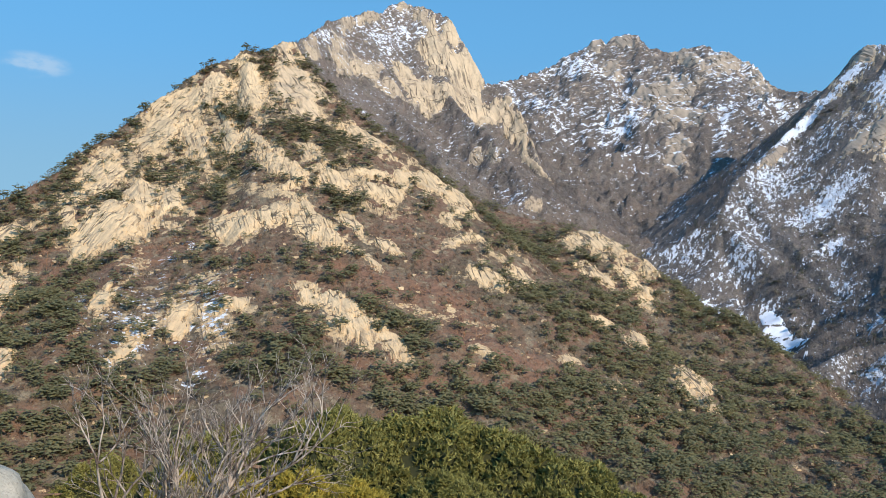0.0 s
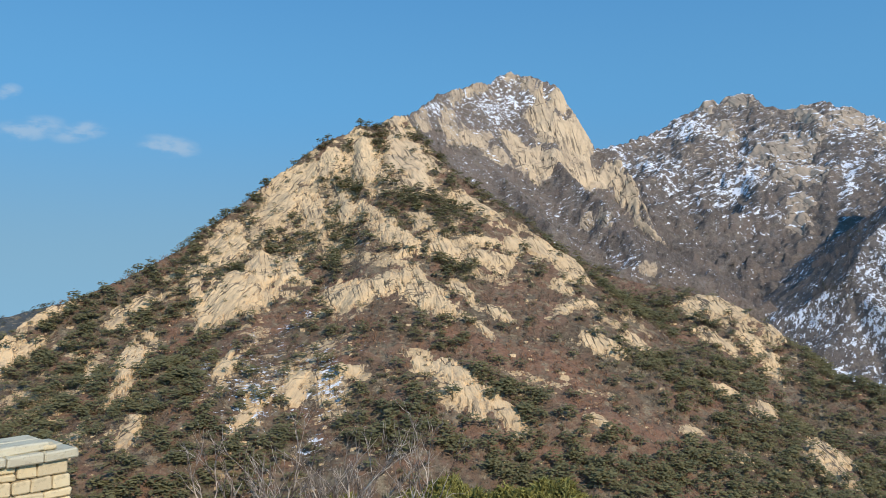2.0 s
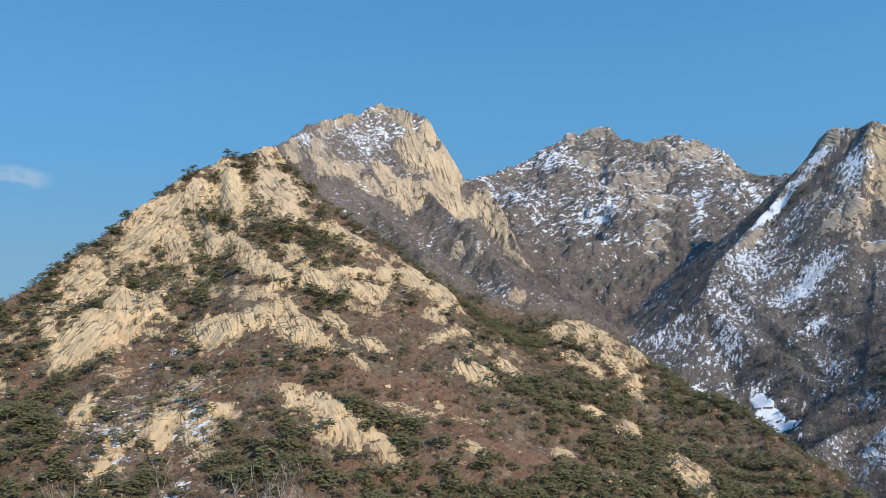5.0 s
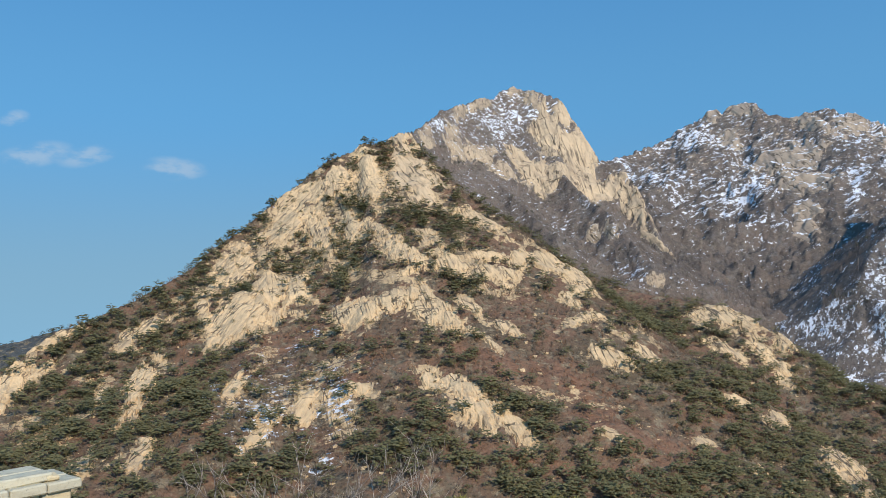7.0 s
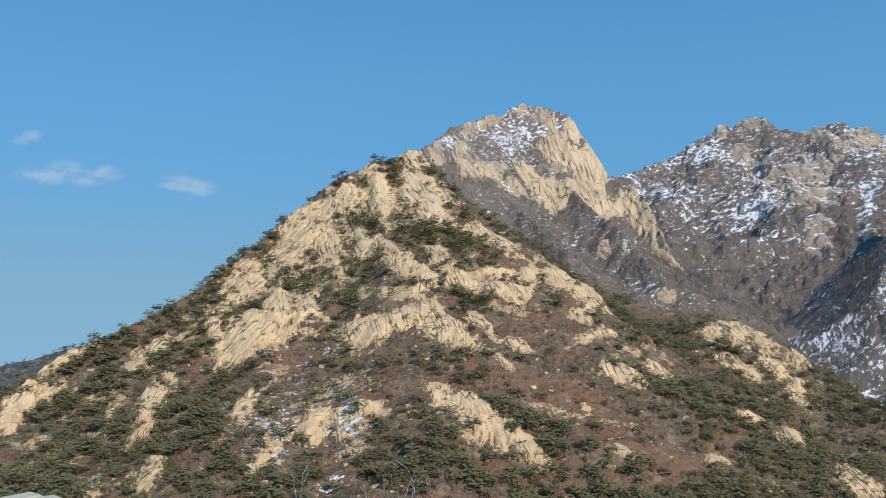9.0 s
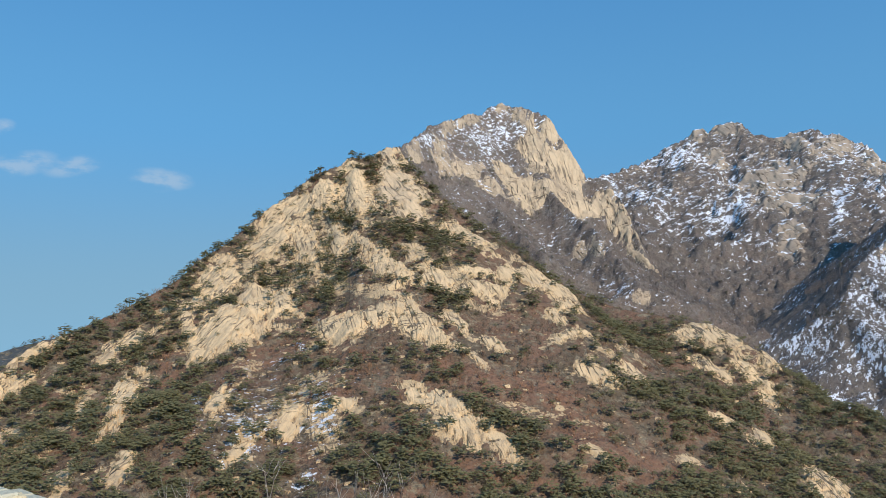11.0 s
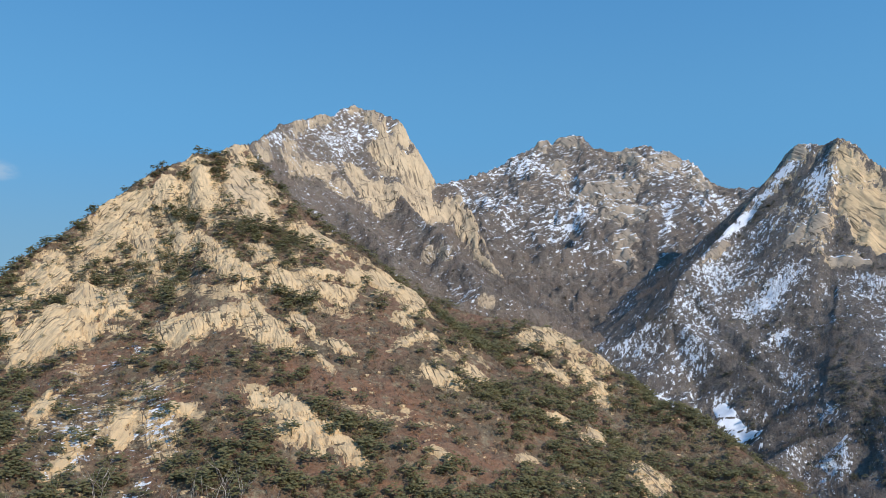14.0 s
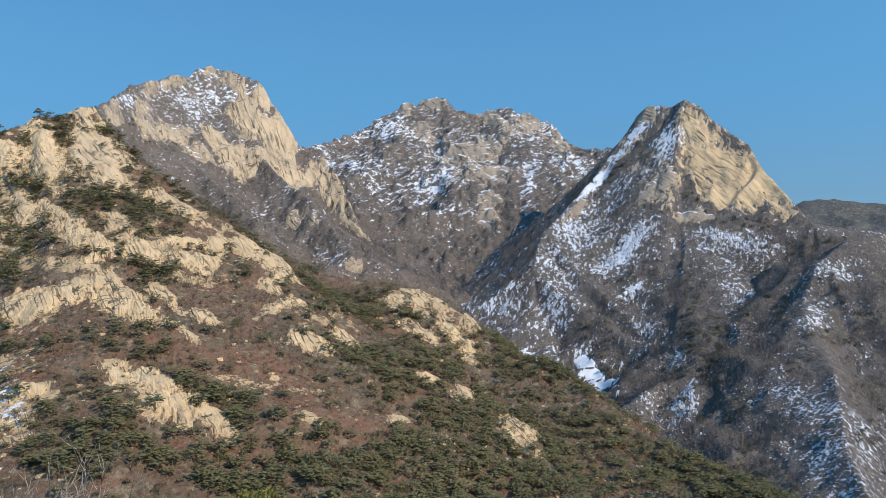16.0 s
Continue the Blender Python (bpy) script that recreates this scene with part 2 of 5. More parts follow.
class HeightMap:
    """The height of a massif on a square net, for quick reading."""

    def __init__(self, massif, step):
        spine = np.array([p[:2] for crest in massif.crests for p in crest])
        self.low, self.high, self.step = spine.min(0) - 420, spine.max(0) + 420, step
        nx, ny = (int(k) for k in (self.high - self.low) / step + 2)
        x, y = np.meshgrid(self.low[0] + step * np.arange(nx), self.low[1] + step * np.arange(ny), indexing="ij")
        self.net = massif.height(x.ravel(), y.ravel()).reshape(nx, ny)

    def height(self, x, y):
        u, v = (x - self.low[0]) / self.step, (y - self.low[1]) / self.step
        inside = (u > 0) & (v > 0) & (u < self.net.shape[0] - 1) & (v < self.net.shape[1] - 1)
        i = np.clip(np.floor(u).astype(np.int64), 0, self.net.shape[0] - 2)
        j = np.clip(np.floor(v).astype(np.int64), 0, self.net.shape[1] - 2)
        a, b = u - i, v - j
        low = mixed(self.net[i, j], self.net[i + 1, j], a)
        high = mixed(self.net[i, j + 1], self.net[i + 1, j + 1], a)
        return np.where(inside, mixed(low, high, b), -9999.0)


FRONT = Massif([FRONT_CREST_WEST, FRONT_CREST_EAST, FRONT_CREST_FOOT, FRONT_RIB, FRONT_RIB_MID, FRONT_RIB_WEST, FRONT_RIB_EAST], 8, 7.0, 95, 3, 1.6, 0.3, 3, 15)
MAIN = Massif([MAIN_CREST, MAIN_SHOULDER, MAIN_BUTTRESS, MAIN_RIB], 16, 10.0, 90, 13, 7.0, 0.25, 2)
BACK = Massif([BACK_CREST, BACK_SPUR_EAST], 12, 17.0, 130, 23, 9.0, 0.9, 1, 24)
PYRAMID = Massif([PYRAMID_CREST, PYRAMID_WEST_RIDGE, PYRAMID_FRONT, PYRAMID_FOOT], 12, 4.0, 90, 33, 2.6, 0.6, 1, 27)
EAST = Massif([EAST_HILL], 4, 12.0, 70, 43, 2.0, 0.6, 1, 34)
FAR_EAST = Massif([FAR_RIDGE_EAST], 4, 22.0, 240, 53, 3.0)
FAR_WEST = Massif([FAR_RIDGE_WEST], 3, 9.0, 120, 63, 3.0)


def floor_height(x, y):
    """The hill the viewer stands on, the valley round it and the plain beyond."""
    r, a = np.hypot(x, y), np.degrees(np.arctan2(x, y))
    steep = 0.22 + 0.42 * np.clip((a + 38) / 26, 0, 1)
    hill = -steep * np.maximum(r - 3.5, 0) + 0.15 * np.clip(r / 8, 0, 6) * cloudy(x, y, 6, 3, 71)
    valley = -170 + 0.2 * np.clip(r - 450, 0, 400) - 0.07 * np.clip(r - 1500, 0, 4000) + 3 * cloudy(x, y, 60, 3, 72)
    return np.maximum(hill, valley)


FRONT_MAP, MAIN_MAP, BACK_MAP, PYRAMID_MAP, EAST_MAP, WEST_MAP = (HeightMap(m, step) for m, step in (
    (FRONT, 3.0), (MAIN, 3.5), (BACK, 5.0), (PYRAMID, 4.0), (EAST, 4.0), (FAR_WEST, 8.0)))


def land_height(x, y):
    best = floor_height(x, y)
    for heights in (FRONT_MAP, MAIN_MAP, BACK_MAP, PYRAMID_MAP, EAST_MAP, WEST_MAP):
        best = np.maximum(best, heights.height(x, y))
    return best


# ---- materials ----
class Shader:
    """A principled material, and short ways to add the nodes that vary it."""

    def __init__(self, name, roughness=0.9, specular=0.2):
        self.mat = bpy.data.materials.new(name)
        self.mat.use_nodes = True
        self.tree = self.mat.node_tree
        self.bsdf = self.tree.nodes["Principled BSDF"]
        self.bsdf.inputs["Roughness"].default_value = roughness
        self.bsdf.inputs["Specular IOR Level"].default_value = specular
        self.where = self.tree.nodes.new("ShaderNodeTexCoord").outputs["Object"]

    def link(self, a, b):
        self.tree.links.new(a, b)

    def stretched(self, sx, sy, sz):
        n = self.tree.nodes.new("ShaderNodeMapping")
        n.inputs["Scale"].default_value = (sx, sy, sz)
        self.link(self.where, n.inputs["Vector"])
        return n.outputs[0]

    def noise(self, size, detail=4, rough=0.6, vector=None, warp=0.0):
        n = self.tree.nodes.new("ShaderNodeTexNoise")
        n.inputs["Scale"].default_value, n.inputs["Detail"].default_value = 1 / size, detail
        n.inputs["Roughness"].default_value, n.inputs["Distortion"].default_value = rough, warp
        self.link(vector or self.where, n.inputs["Vector"])
        return n.outputs[0]

    def aligned(self, along, stretch):
        """Coordinates that run slowly along one direction, so that noise becomes long streaks."""
        w = Vector(along).normalized()
        u = w.orthogonal().normalized()
        v = w.cross(u)
        join = self.tree.nodes.new("ShaderNodeCombineXYZ")
        for k, axis in enumerate((u, v, w * stretch)):
            n = self.tree.nodes.new("ShaderNodeVectorMath")
            n.operation = "DOT_PRODUCT"
            n.inputs[1].default_value = axis
            self.link(self.where, n.inputs[0])
            self.link(n.outputs["Value"], join.inputs[k])
        return join.outputs[0]

    def seam(self, size, vector, width, warp=0.1):
        """Thin, nearly straight lines."""
        off = self.sum("ABSOLUTE", self.sum("SUBTRACT", self.noise(size, 2, 0.5, vector, warp), 0.5), 0)
        return self.ranged(off, width * 0.3, width, 1.0, 0.0)

    def ranged(self, value, low, high, to_low=0.0, to_high=1.0):
        n = self.tree.nodes.new("ShaderNodeMapRange")
        n.interpolation_type = "SMOOTHSTEP"
        for k, v in zip(("From Min", "From Max", "To Min", "To Max"), (low, high, to_low, to_high)):
            n.inputs[k].default_value = v
        self.link(value, n.inputs["Value"])
        return n.outputs[0]

    def sum(self, op, a, b):
        n = self.tree.nodes.new("ShaderNodeMath")
        n.operation = op
        for socket, v in zip(n.inputs, (a, b)):
            if isinstance(v, (int, float)):
                socket.default_value = v
            else:
                self.link(v, socket)
        return n.outputs[0]

    def mix(self, a, b, t, blend="MIX"):
        n = self.tree.nodes.new("ShaderNodeMix")
        n.data_type, n.blend_type = "RGBA", blend
        for socket, v in zip((n.inputs[6], n.inputs[7], n.inputs[0]), (a, b, t)):
            if isinstance(v, tuple):
                socket.default_value = (*v, 1)
            elif isinstance(v, (int, float)):
                socket.default_value = v
            else:
                self.link(v, socket)
        return n.outputs[2]

    def attribute(self, name):
        n = self.tree.nodes.new("ShaderNodeAttribute")
        n.attribute_name = name
        return n.outputs["Fac"]

    def island(self):
        return self.tree.nodes.new("ShaderNodeNewGeometry").outputs["Random Per Island"]

    def piece(self):
        return self.tree.nodes.new("ShaderNodeObjectInfo").outputs["Random"]

    def upward(self):
        n = self.tree.nodes.new("ShaderNodeSeparateXYZ")
        self.link(self.tree.nodes.new("ShaderNodeNewGeometry").outputs["Normal"], n.inputs[0])
        return n.outputs["Z"]

    def bump(self, height, distance, strength=1.0, before=None):
        n = self.tree.nodes.new("ShaderNodeBump")
        n.inputs["Distance"].default_value, n.inputs["Strength"].default_value = distance, strength
        self.link(height, n.inputs["Height"])
        if before:
            self.link(before, n.inputs["Normal"])
        return n.outputs[0]

    def done(self, colour, normal=None):
        self.link(colour, self.bsdf.inputs["Base Color"])
        if normal:
            self.link(normal, self.bsdf.inputs["Normal"])
        return self.mat


def granite_colour(s, light, dark, grain=1.0, bed=(0.35, -0.8, -0.5), crossed=True):
    """Weathered granite: broad tone, long streaks and joints down the bed, a few cross joints, lichen."""
    down = s.aligned(bed, 0.11)
    across = s.aligned((1.0, 0.15, 0.32), 0.12)
    c = s.mix(dark, light, s.ranged(s.noise(30 * grain, 5), 0.32, 0.68))
    c = s.mix(c, (0.20, 0.155, 0.11), s.ranged(s.noise(2.6 * grain, 5, 0.65, down), 0.48, 0.72, 0.0, 0.55))
    c = s.mix(c, light, s.ranged(s.noise(4.4 * grain, 3, 0.5, down), 0.55, 0.7, 0.0, 0.6))
    c = s.mix(c, (0.25, 0.20, 0.15), s.ranged(s.noise(9 * grain, 4, 0.65), 0.54, 0.7, 0.0, 0.5))
    c = s.mix(c, (0.26, 0.23, 0.18), s.ranged(s.noise(1.6 * grain, 4, 0.7), 0.52, 0.75, 0.0, 0.35))
    thin = s.aligned(bed, 0.045)
    crack = s.sum("MULTIPLY", s.seam(6 * grain, thin, 0.028, 0.0), s.ranged(s.noise(22 * grain, 3), 0.4, 0.6))
    cross = s.sum("MULTIPLY", s.seam(9 * grain, across, 0.016, 0.2), s.ranged(s.noise(16 * grain, 3), 0.48, 0.62))
    if crossed:
        crack = s.sum("MAXIMUM", crack, cross)
    c = s.mix(c, (0.10, 0.08, 0.06), s.sum("MULTIPLY", crack, 0.85))
    scrub = s.sum("MULTIPLY", s.ranged(s.noise(3.4 * grain, 5, 0.7, s.aligned(bed, 0.4)), 0.56, 0.63), s.ranged(s.noise(17 * grain, 4, 0.6), 0.47, 0.62))
    c = s.mix(c, (0.085, 0.078, 0.05), s.sum("MULTIPLY", scrub, 0.7))
    return c, crack, s.noise(3.2 * grain, 4, 0.6, down)


def granite(name, light, dark, snow=0.0, grain=1.0, bed=(0.35, -0.8, -0.5), crossed=True):
    s = Shader(name, 0.85, 0.25)
    c, crack, ribs = granite_colour(s, light, dark, grain, bed, crossed)
    if snow:
        ledge = s.sum("ADD", s.ranged(s.upward(), 0.55, 0.95), s.sum("MULTIPLY", s.noise(7, 5, 0.7), 1.6))
        c = s.mix(c, (0.84, 0.87, 0.92), s.ranged(ledge, 1.95 - snow, 2.1 - snow))
    rough = s.sum("ADD", s.sum("MULTIPLY", s.noise(5 * grain, 6, 0.7), 0.6), s.sum("SUBTRACT", ribs, s.sum("MULTIPLY", crack, 0.7)))
    return s.done(c, s.bump(rough, 1.1 * grain))


def hillside(name, litter, dry, grey, rock_light, rock_dark, bed=(0.35, -0.8, -0.5), ledge=(0.9, 0.1, 0.45), scale=1.0, straw=(0.31, 0.25, 0.165), stone_scale=1.0, long=0.42, crossed=True):
    """A winter slope: leaf litter and dry brush, bare granite and old snow where the land carries them."""
    s = Shader(name, 0.95, 0.1)
    c = s.mix(litter, dry, s.ranged(s.noise(34, 4), 0.35, 0.65))
    c = s.mix(c, grey, s.ranged(s.noise(13, 4, 0.7), 0.48, 0.68))
    c = s.mix(c, straw, s.ranged(s.noise(7, 5, 0.75), 0.51, 0.63))
    c = s.mix(c, (0.055, 0.05, 0.038), s.ranged(s.noise(2.4, 4, 0.75), 0.48, 0.72, 0.0, 0.8))
    c = s.mix(c, (0.29, 0.155, 0.098), s.sum("MULTIPLY", s.attribute("russet"), s.ranged(s.noise(6, 5, 0.7), 0.42, 0.58, 0.0, 0.8)))
    stone, crack, ribs = granite_colour(s, rock_light, rock_dark, stone_scale, bed, crossed)
    rock = s.sum("ADD", s.attribute("rock"), s.sum("MULTIPLY", s.sum("SUBTRACT", s.noise(9, 6, 0.75, s.aligned(ledge, 0.4)), 0.5), 1.9))
    rock = s.ranged(rock, 0.45, 0.55)
    c = s.mix(c, stone, rock)
    fine = s.noise(2.6 * scale, 5, 0.66, s.aligned(ledge, long))
    fleck = s.noise(1.2 * scale, 3, 0.6, s.aligned(ledge, min(1.0, 1.6 * long)))
    drift = s.sum("ADD", s.sum("ADD", s.sum("MULTIPLY", fine, 1.1), s.sum("MULTIPLY", fleck, 0.5)), s.sum("MULTIPLY", s.noise(30, 3), 0.3))
    snow = s.sum("ADD", s.attribute("snow"), drift)
    c = s.mix(c, (0.80, 0.84, 0.90), s.ranged(snow, 1.24, 1.36))
    relief = s.sum("ADD", s.noise(3.0, 5, 0.75), s.sum("MULTIPLY", s.noise(12, 3), 1.2))
    relief = s.sum("ADD", relief, s.sum("MULTIPLY", fine, 0.8))
    return s.done(c, s.bump(relief, 2.0))


def foliage(name, dark, light, rough=0.7, other=None, patch=30, thin=0.2):
    """Leaves or twigs, each with its own tone; other: a second tint that comes in patches."""
    s = Shader(name, rough, 0.25)
    c = s.mix(dark, light, s.island())
    if other:
        c = s.mix(c, other, s.ranged(s.noise(patch, 3), 0.46, 0.62, 0.0, 0.8))
    c = s.mix(c, dark, s.ranged(s.noise(0.5, 3), 0.4, 0.75, 0.0, 0.6))
    through_leaf, blend = s.tree.nodes.new("ShaderNodeBsdfTranslucent"), s.tree.nodes.new("ShaderNodeMixShader")
    s.link(c, through_leaf.inputs["Color"])
    blend.inputs[0].default_value = thin
    s.link(s.bsdf.outputs[0], blend.inputs[1])
    s.link(through_leaf.outputs[0], blend.inputs[2])
    s.link(blend.outputs[0], s.tree.nodes["Material Output"].inputs["Surface"])
    return s.done(c)


TAN, TAN_DARK = (0.73, 0.53, 0.305), (0.55, 0.40, 0.235)
rock_tan = granite("tan_granite", TAN, TAN_DARK)
rock_rib = granite("tan_granite_leaning_beds", TAN, TAN_DARK, bed=(-0.35, -0.7, -0.55))
rock_cliff = granite("tan_granite_upright_joints", (0.64, 0.49, 0.315), (0.47, 0.36, 0.24), 0.0, 2.0, bed=(0.2, -0.45, -0.85))
rock_face = granite("broad_slab_granite", (0.72, 0.53, 0.32), (0.60, 0.44, 0.27), 0.0, 2.4, bed=(0.45, -0.6, -0.65), crossed=False)
rock_dome = granite("smooth_dome_granite", TAN, TAN_DARK, 0.0, 3.0, bed=(0.35, -0.55, -0.75), crossed=False)
rock_grey = granite("snow_dusted_granite", (0.58, 0.45, 0.30), (0.36, 0.285, 0.205), 0.6, 1.3)
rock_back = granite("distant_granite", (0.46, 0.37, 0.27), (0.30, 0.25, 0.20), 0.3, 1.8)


def boulder_material():
    s = Shader("speckled_granite", 0.85, 0.2)
    c = s.mix((0.42, 0.38, 0.30), (0.60, 0.54, 0.43), s.ranged(s.noise(0.35, 4), 0.35, 0.65))
    c = s.mix(c, (0.22, 0.20, 0.165), s.ranged(s.noise(0.018, 3, 0.7), 0.52, 0.72, 0.0, 0.6))
    c = s.mix(c, (0.30, 0.28, 0.22), s.ranged(s.noise(0.12, 4, 0.7), 0.55, 0.7, 0.0, 0.6))
    return s.done(c, s.bump(s.noise(0.03, 5, 0.7), 0.02))


rock_near = boulder_material()
front_slope = hillside("brown_winter_slope", (0.15, 0.115, 0.078), (0.25, 0.145, 0.097), (0.21, 0.175, 0.122), TAN, TAN_DARK)
main_slope = hillside("grey_brush_slope", (0.165, 0.135, 0.112), (0.205, 0.16, 0.132), (0.225, 0.2, 0.178), (0.55, 0.44, 0.31), (0.34, 0.28, 0.21), bed=(0.12, -0.45, -0.85), scale=1.7, straw=(0.24, 0.205, 0.165), stone_scale=1.6)
back_slope = hillside("far_grey_brush_slope", (0.135, 0.115, 0.10), (0.175, 0.14, 0.118), (0.20, 0.18, 0.165), (0.52, 0.42, 0.31), (0.34, 0.28, 0.22), bed=(0.12, -0.45, -0.85), scale=2.5, straw=(0.22, 0.19, 0.155), stone_scale=2.2)
dome_slope = hillside("granite_dome_slope", (0.135, 0.12, 0.11), (0.165, 0.14, 0.125), (0.19, 0.175, 0.165), (0.70, 0.53, 0.335), (0.50, 0.385, 0.255), bed=(0.55, -0.6, -0.6), ledge=(0.45, 0.5, 0.75), scale=1.5, straw=(0.22, 0.19, 0.155), stone_scale=2.4, long=0.5, crossed=False)
east_slope = hillside("shaded_snowy_slope", (0.135, 0.12, 0.11), (0.165, 0.14, 0.125), (0.19, 0.175, 0.165), (0.5, 0.41, 0.3), (0.36, 0.3, 0.23), ledge=(0.1, -0.5, -0.85), scale=1.1, straw=(0.24, 0.205, 0.165), long=0.85)
# woods of the far ridges, with distance haze put into the cooler greys
far_slope_hazed = hillside("distant_wooded_slope_haze_tint", (0.10, 0.11, 0.11), (0.12, 0.12, 0.115), (0.125, 0.13, 0.13), (0.3, 0.26, 0.2), (0.2, 0.18, 0.15))
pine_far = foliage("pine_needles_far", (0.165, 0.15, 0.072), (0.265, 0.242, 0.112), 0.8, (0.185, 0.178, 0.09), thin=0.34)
# darker copy of the needles: shade on the farther slopes put into the colour
pine_shade_tint = foliage("pine_needles_shade_in_colour", (0.085, 0.082, 0.05), (0.155, 0.148, 0.09), 0.8)
brush_brown = foliage("bare_brush_brown", (0.145, 0.108, 0.076), (0.275, 0.213, 0.148), 0.95, (0.31, 0.188, 0.125))
brush_russet = foliage("withered_brush_russet", (0.25, 0.145, 0.088), (0.45, 0.26, 0.155), 0.95)
brush_grey = foliage("bare_brush_grey", (0.16, 0.132, 0.115), (0.27, 0.235, 0.21), 0.95)


def snow_material():
    s = Shader("old_snow", 0.6, 0.3)
    c = s.mix((0.82, 0.85, 0.9), (0.62, 0.62, 0.62), s.ranged(s.noise(9, 5, 0.7), 0.5, 0.75))
    return s.done(c, s.bump(s.noise(5, 5), 0.5))


old_snow = snow_material()


def soil_material():
    s = Shader("hilltop_soil", 0.95, 0.1)
    c = s.mix((0.15, 0.11, 0.075), (0.24, 0.18, 0.12), s.ranged(s.noise(0.9, 5, 0.7), 0.35, 0.65))
    c = s.mix(c, (0.33, 0.29, 0.22), s.ranged(s.noise(2.5, 4, 0.7), 0.56, 0.64))
    c = s.mix(c, (0.09, 0.07, 0.05), s.ranged(s.noise(0.12, 3, 0.7), 0.5, 0.75))
    wild = s.mix((0.15, 0.12, 0.085), (0.09, 0.095, 0.06), s.ranged(s.noise(9, 5, 0.75), 0.42, 0.6))
    c = s.mix(c, wild, s.attribute("wild"))
    return s.done(c, s.bump(s.noise(0.25, 6, 0.7), 0.12))


soil = soil_material()


# ---- the land ----
def grid_mesh(name, verts, nu, nv, material, keep=None, marks=None):
    """A grid of nu by nv points as one mesh; marks are values carried by its points."""
    idx = np.arange(nu * nv).reshape(nu, nv)
    quads = np.stack([idx[:-1, :-1], idx[1:, :-1], idx[1:, 1:], idx[:-1, 1:]], -1).reshape(-1, 4)
    marks = dict(marks or {})
    if keep is not None:
        quads = quads[keep[quads].any(1)]
        used = np.unique(quads)
        back = np.zeros(nu * nv, dtype=np.int64)
        back[used] = np.arange(len(used))
        verts, quads = verts[used], back[quads]
        marks = {k: v[used] for k, v in marks.items()}
    me = poly_mesh(name, verts, quads, material, True)
    for key, values in marks.items():
        me.attributes.new(key, "FLOAT", "POINT").data.foreach_set("value", values.astype(np.float32))
    return me


def poly_mesh(name, verts, faces, material, smooth=False):
    sides = faces.shape[1]
    me = bpy.data.meshes.new(name)
    me.vertices.add(len(verts))
    me.vertices.foreach_set("co", np.asarray(verts, dtype=np.float32).ravel())
    me.loops.add(len(faces) * sides)
    me.loops.foreach_set("vertex_index", faces.astype(np.int32).ravel())
    me.polygons.add(len(faces))
    me.polygons.foreach_set("loop_start", np.arange(0, len(faces) * sides, sides, dtype=np.int32))
    me.polygons.foreach_set("use_smooth", np.full(len(faces), smooth))
    me.update(calc_edges=True)
    me.materials.append(material)
    return me


def steps(low, high, step):
    return np.arange(low, high + step / 2, step)


# ---- places on the slopes: middle x, y; half of the long axis; half of the cross axis; how far the rock stands out, or how strongly it shows ----
# bare rock
SUMMIT_CRAGS = [
    (-99, 696, 26.8, -65.5, -12.1, -24.1, 2.6), (-133, 681, 15.9, -46.7, -11.4, -5.4, 4), (-163, 681, 11.4, 19.6, 13.6, -19.9, 4),
    (-187, 667, 17.9, 14.7, 10.2, -16.6, 3.5), (-195, 637, 17.0, 17.4, 12.5, -19.7, 3.5), (-163, 626, 14.6, -24.8, -7.2, -8.8, 3.5),
    (-135, 618, 9.4, -22.2, -9.6, 1.6, 3), (-91, 567, 20.8, -26.9, -2.6, -15.0, 4), (-108, 594, 17.7, -18.6, -1.3, -6.7, 3),
    (-217, 581, 5.5, 31.2, 17.4, -18.1, 4), (-187, 517, 6.2, 22.4, 22.1, -18.8, 5), (-175, 549, 18.5, -29.6, -5.0, -19.0, 3.5),
    (-158, 549, 10.5, -29.3, -10.6, -1.4, 3), (-198, 499, 2.7, 10.3, 5.5, -5.1, 2.5),
]
DOME_SLABS = [
    (-111, 506, 14.0, 2.1, 8.4, -16.9, 4), (-81, 509, 14.9, 4.9, 4.0, -11.7, 4), (-56, 497, 24.8, -15.3, -2.2, -7.0, 3.5),
    (-60, 511, 17.0, -18.0, -2.2, -7.4, 3), (-14, 496, 10.0, -3.9, -1.4, -5.9, 2), (-23, 478, 7.8, -6.7, -1.0, -3.8, 1.5),
    (-36, 510, 10.4, -11.2, -1.5, -5.3, 1.5), (-36, 629, 20.9, -15.6, -1.5, -17.8, 3), (-70, 584, 12.7, -10.0, -0.3, -10.8, 2),
    (-49, 551, 14.4, -6.7, -2.4, -10.5, 2.5), (-25, 573, 15.2, 11.1, -0.2, -5.0, 2.5), (-19, 550, 16.6, 3.3, -1.6, -9.5, 2.5),
    (-5, 587, 4.0, -12.5, -5.2, -13.2, 2),
]
MID_SLABS = [
    (13, 597, 14.8, -13.6, -4.7, -16.0, 2.5), (33, 593, 16.7, -7.8, -3.9, -21.8, 2.5), (35, 571, 12.6, 26.2, 0.6, -11.7, 2),
    (28, 549, 6.7, -4.4, -1.4, -3.9, 1.5), (36, 532, 15.0, 13.7, 0.1, -6.9, 1.5), (49, 496, 13.2, 0.2, -2.4, -8.4, 2),
    (73, 526, 10.5, 0.1, -3.0, -9.5, 1.5), (149, 651, 17.0, -7.6, -7.5, -20.6, 3), (166, 649, 3.5, -15.1, -7.6, -10.6, 2.5),
    (188, 627, 5.6, -8.2, -6.7, -10.2, 3), (171, 608, 9.9, -12.5, -4.9, -6.9, 2.5), (138, 602, 16.0, -11.9, -3.2, -7.2, 2),
]
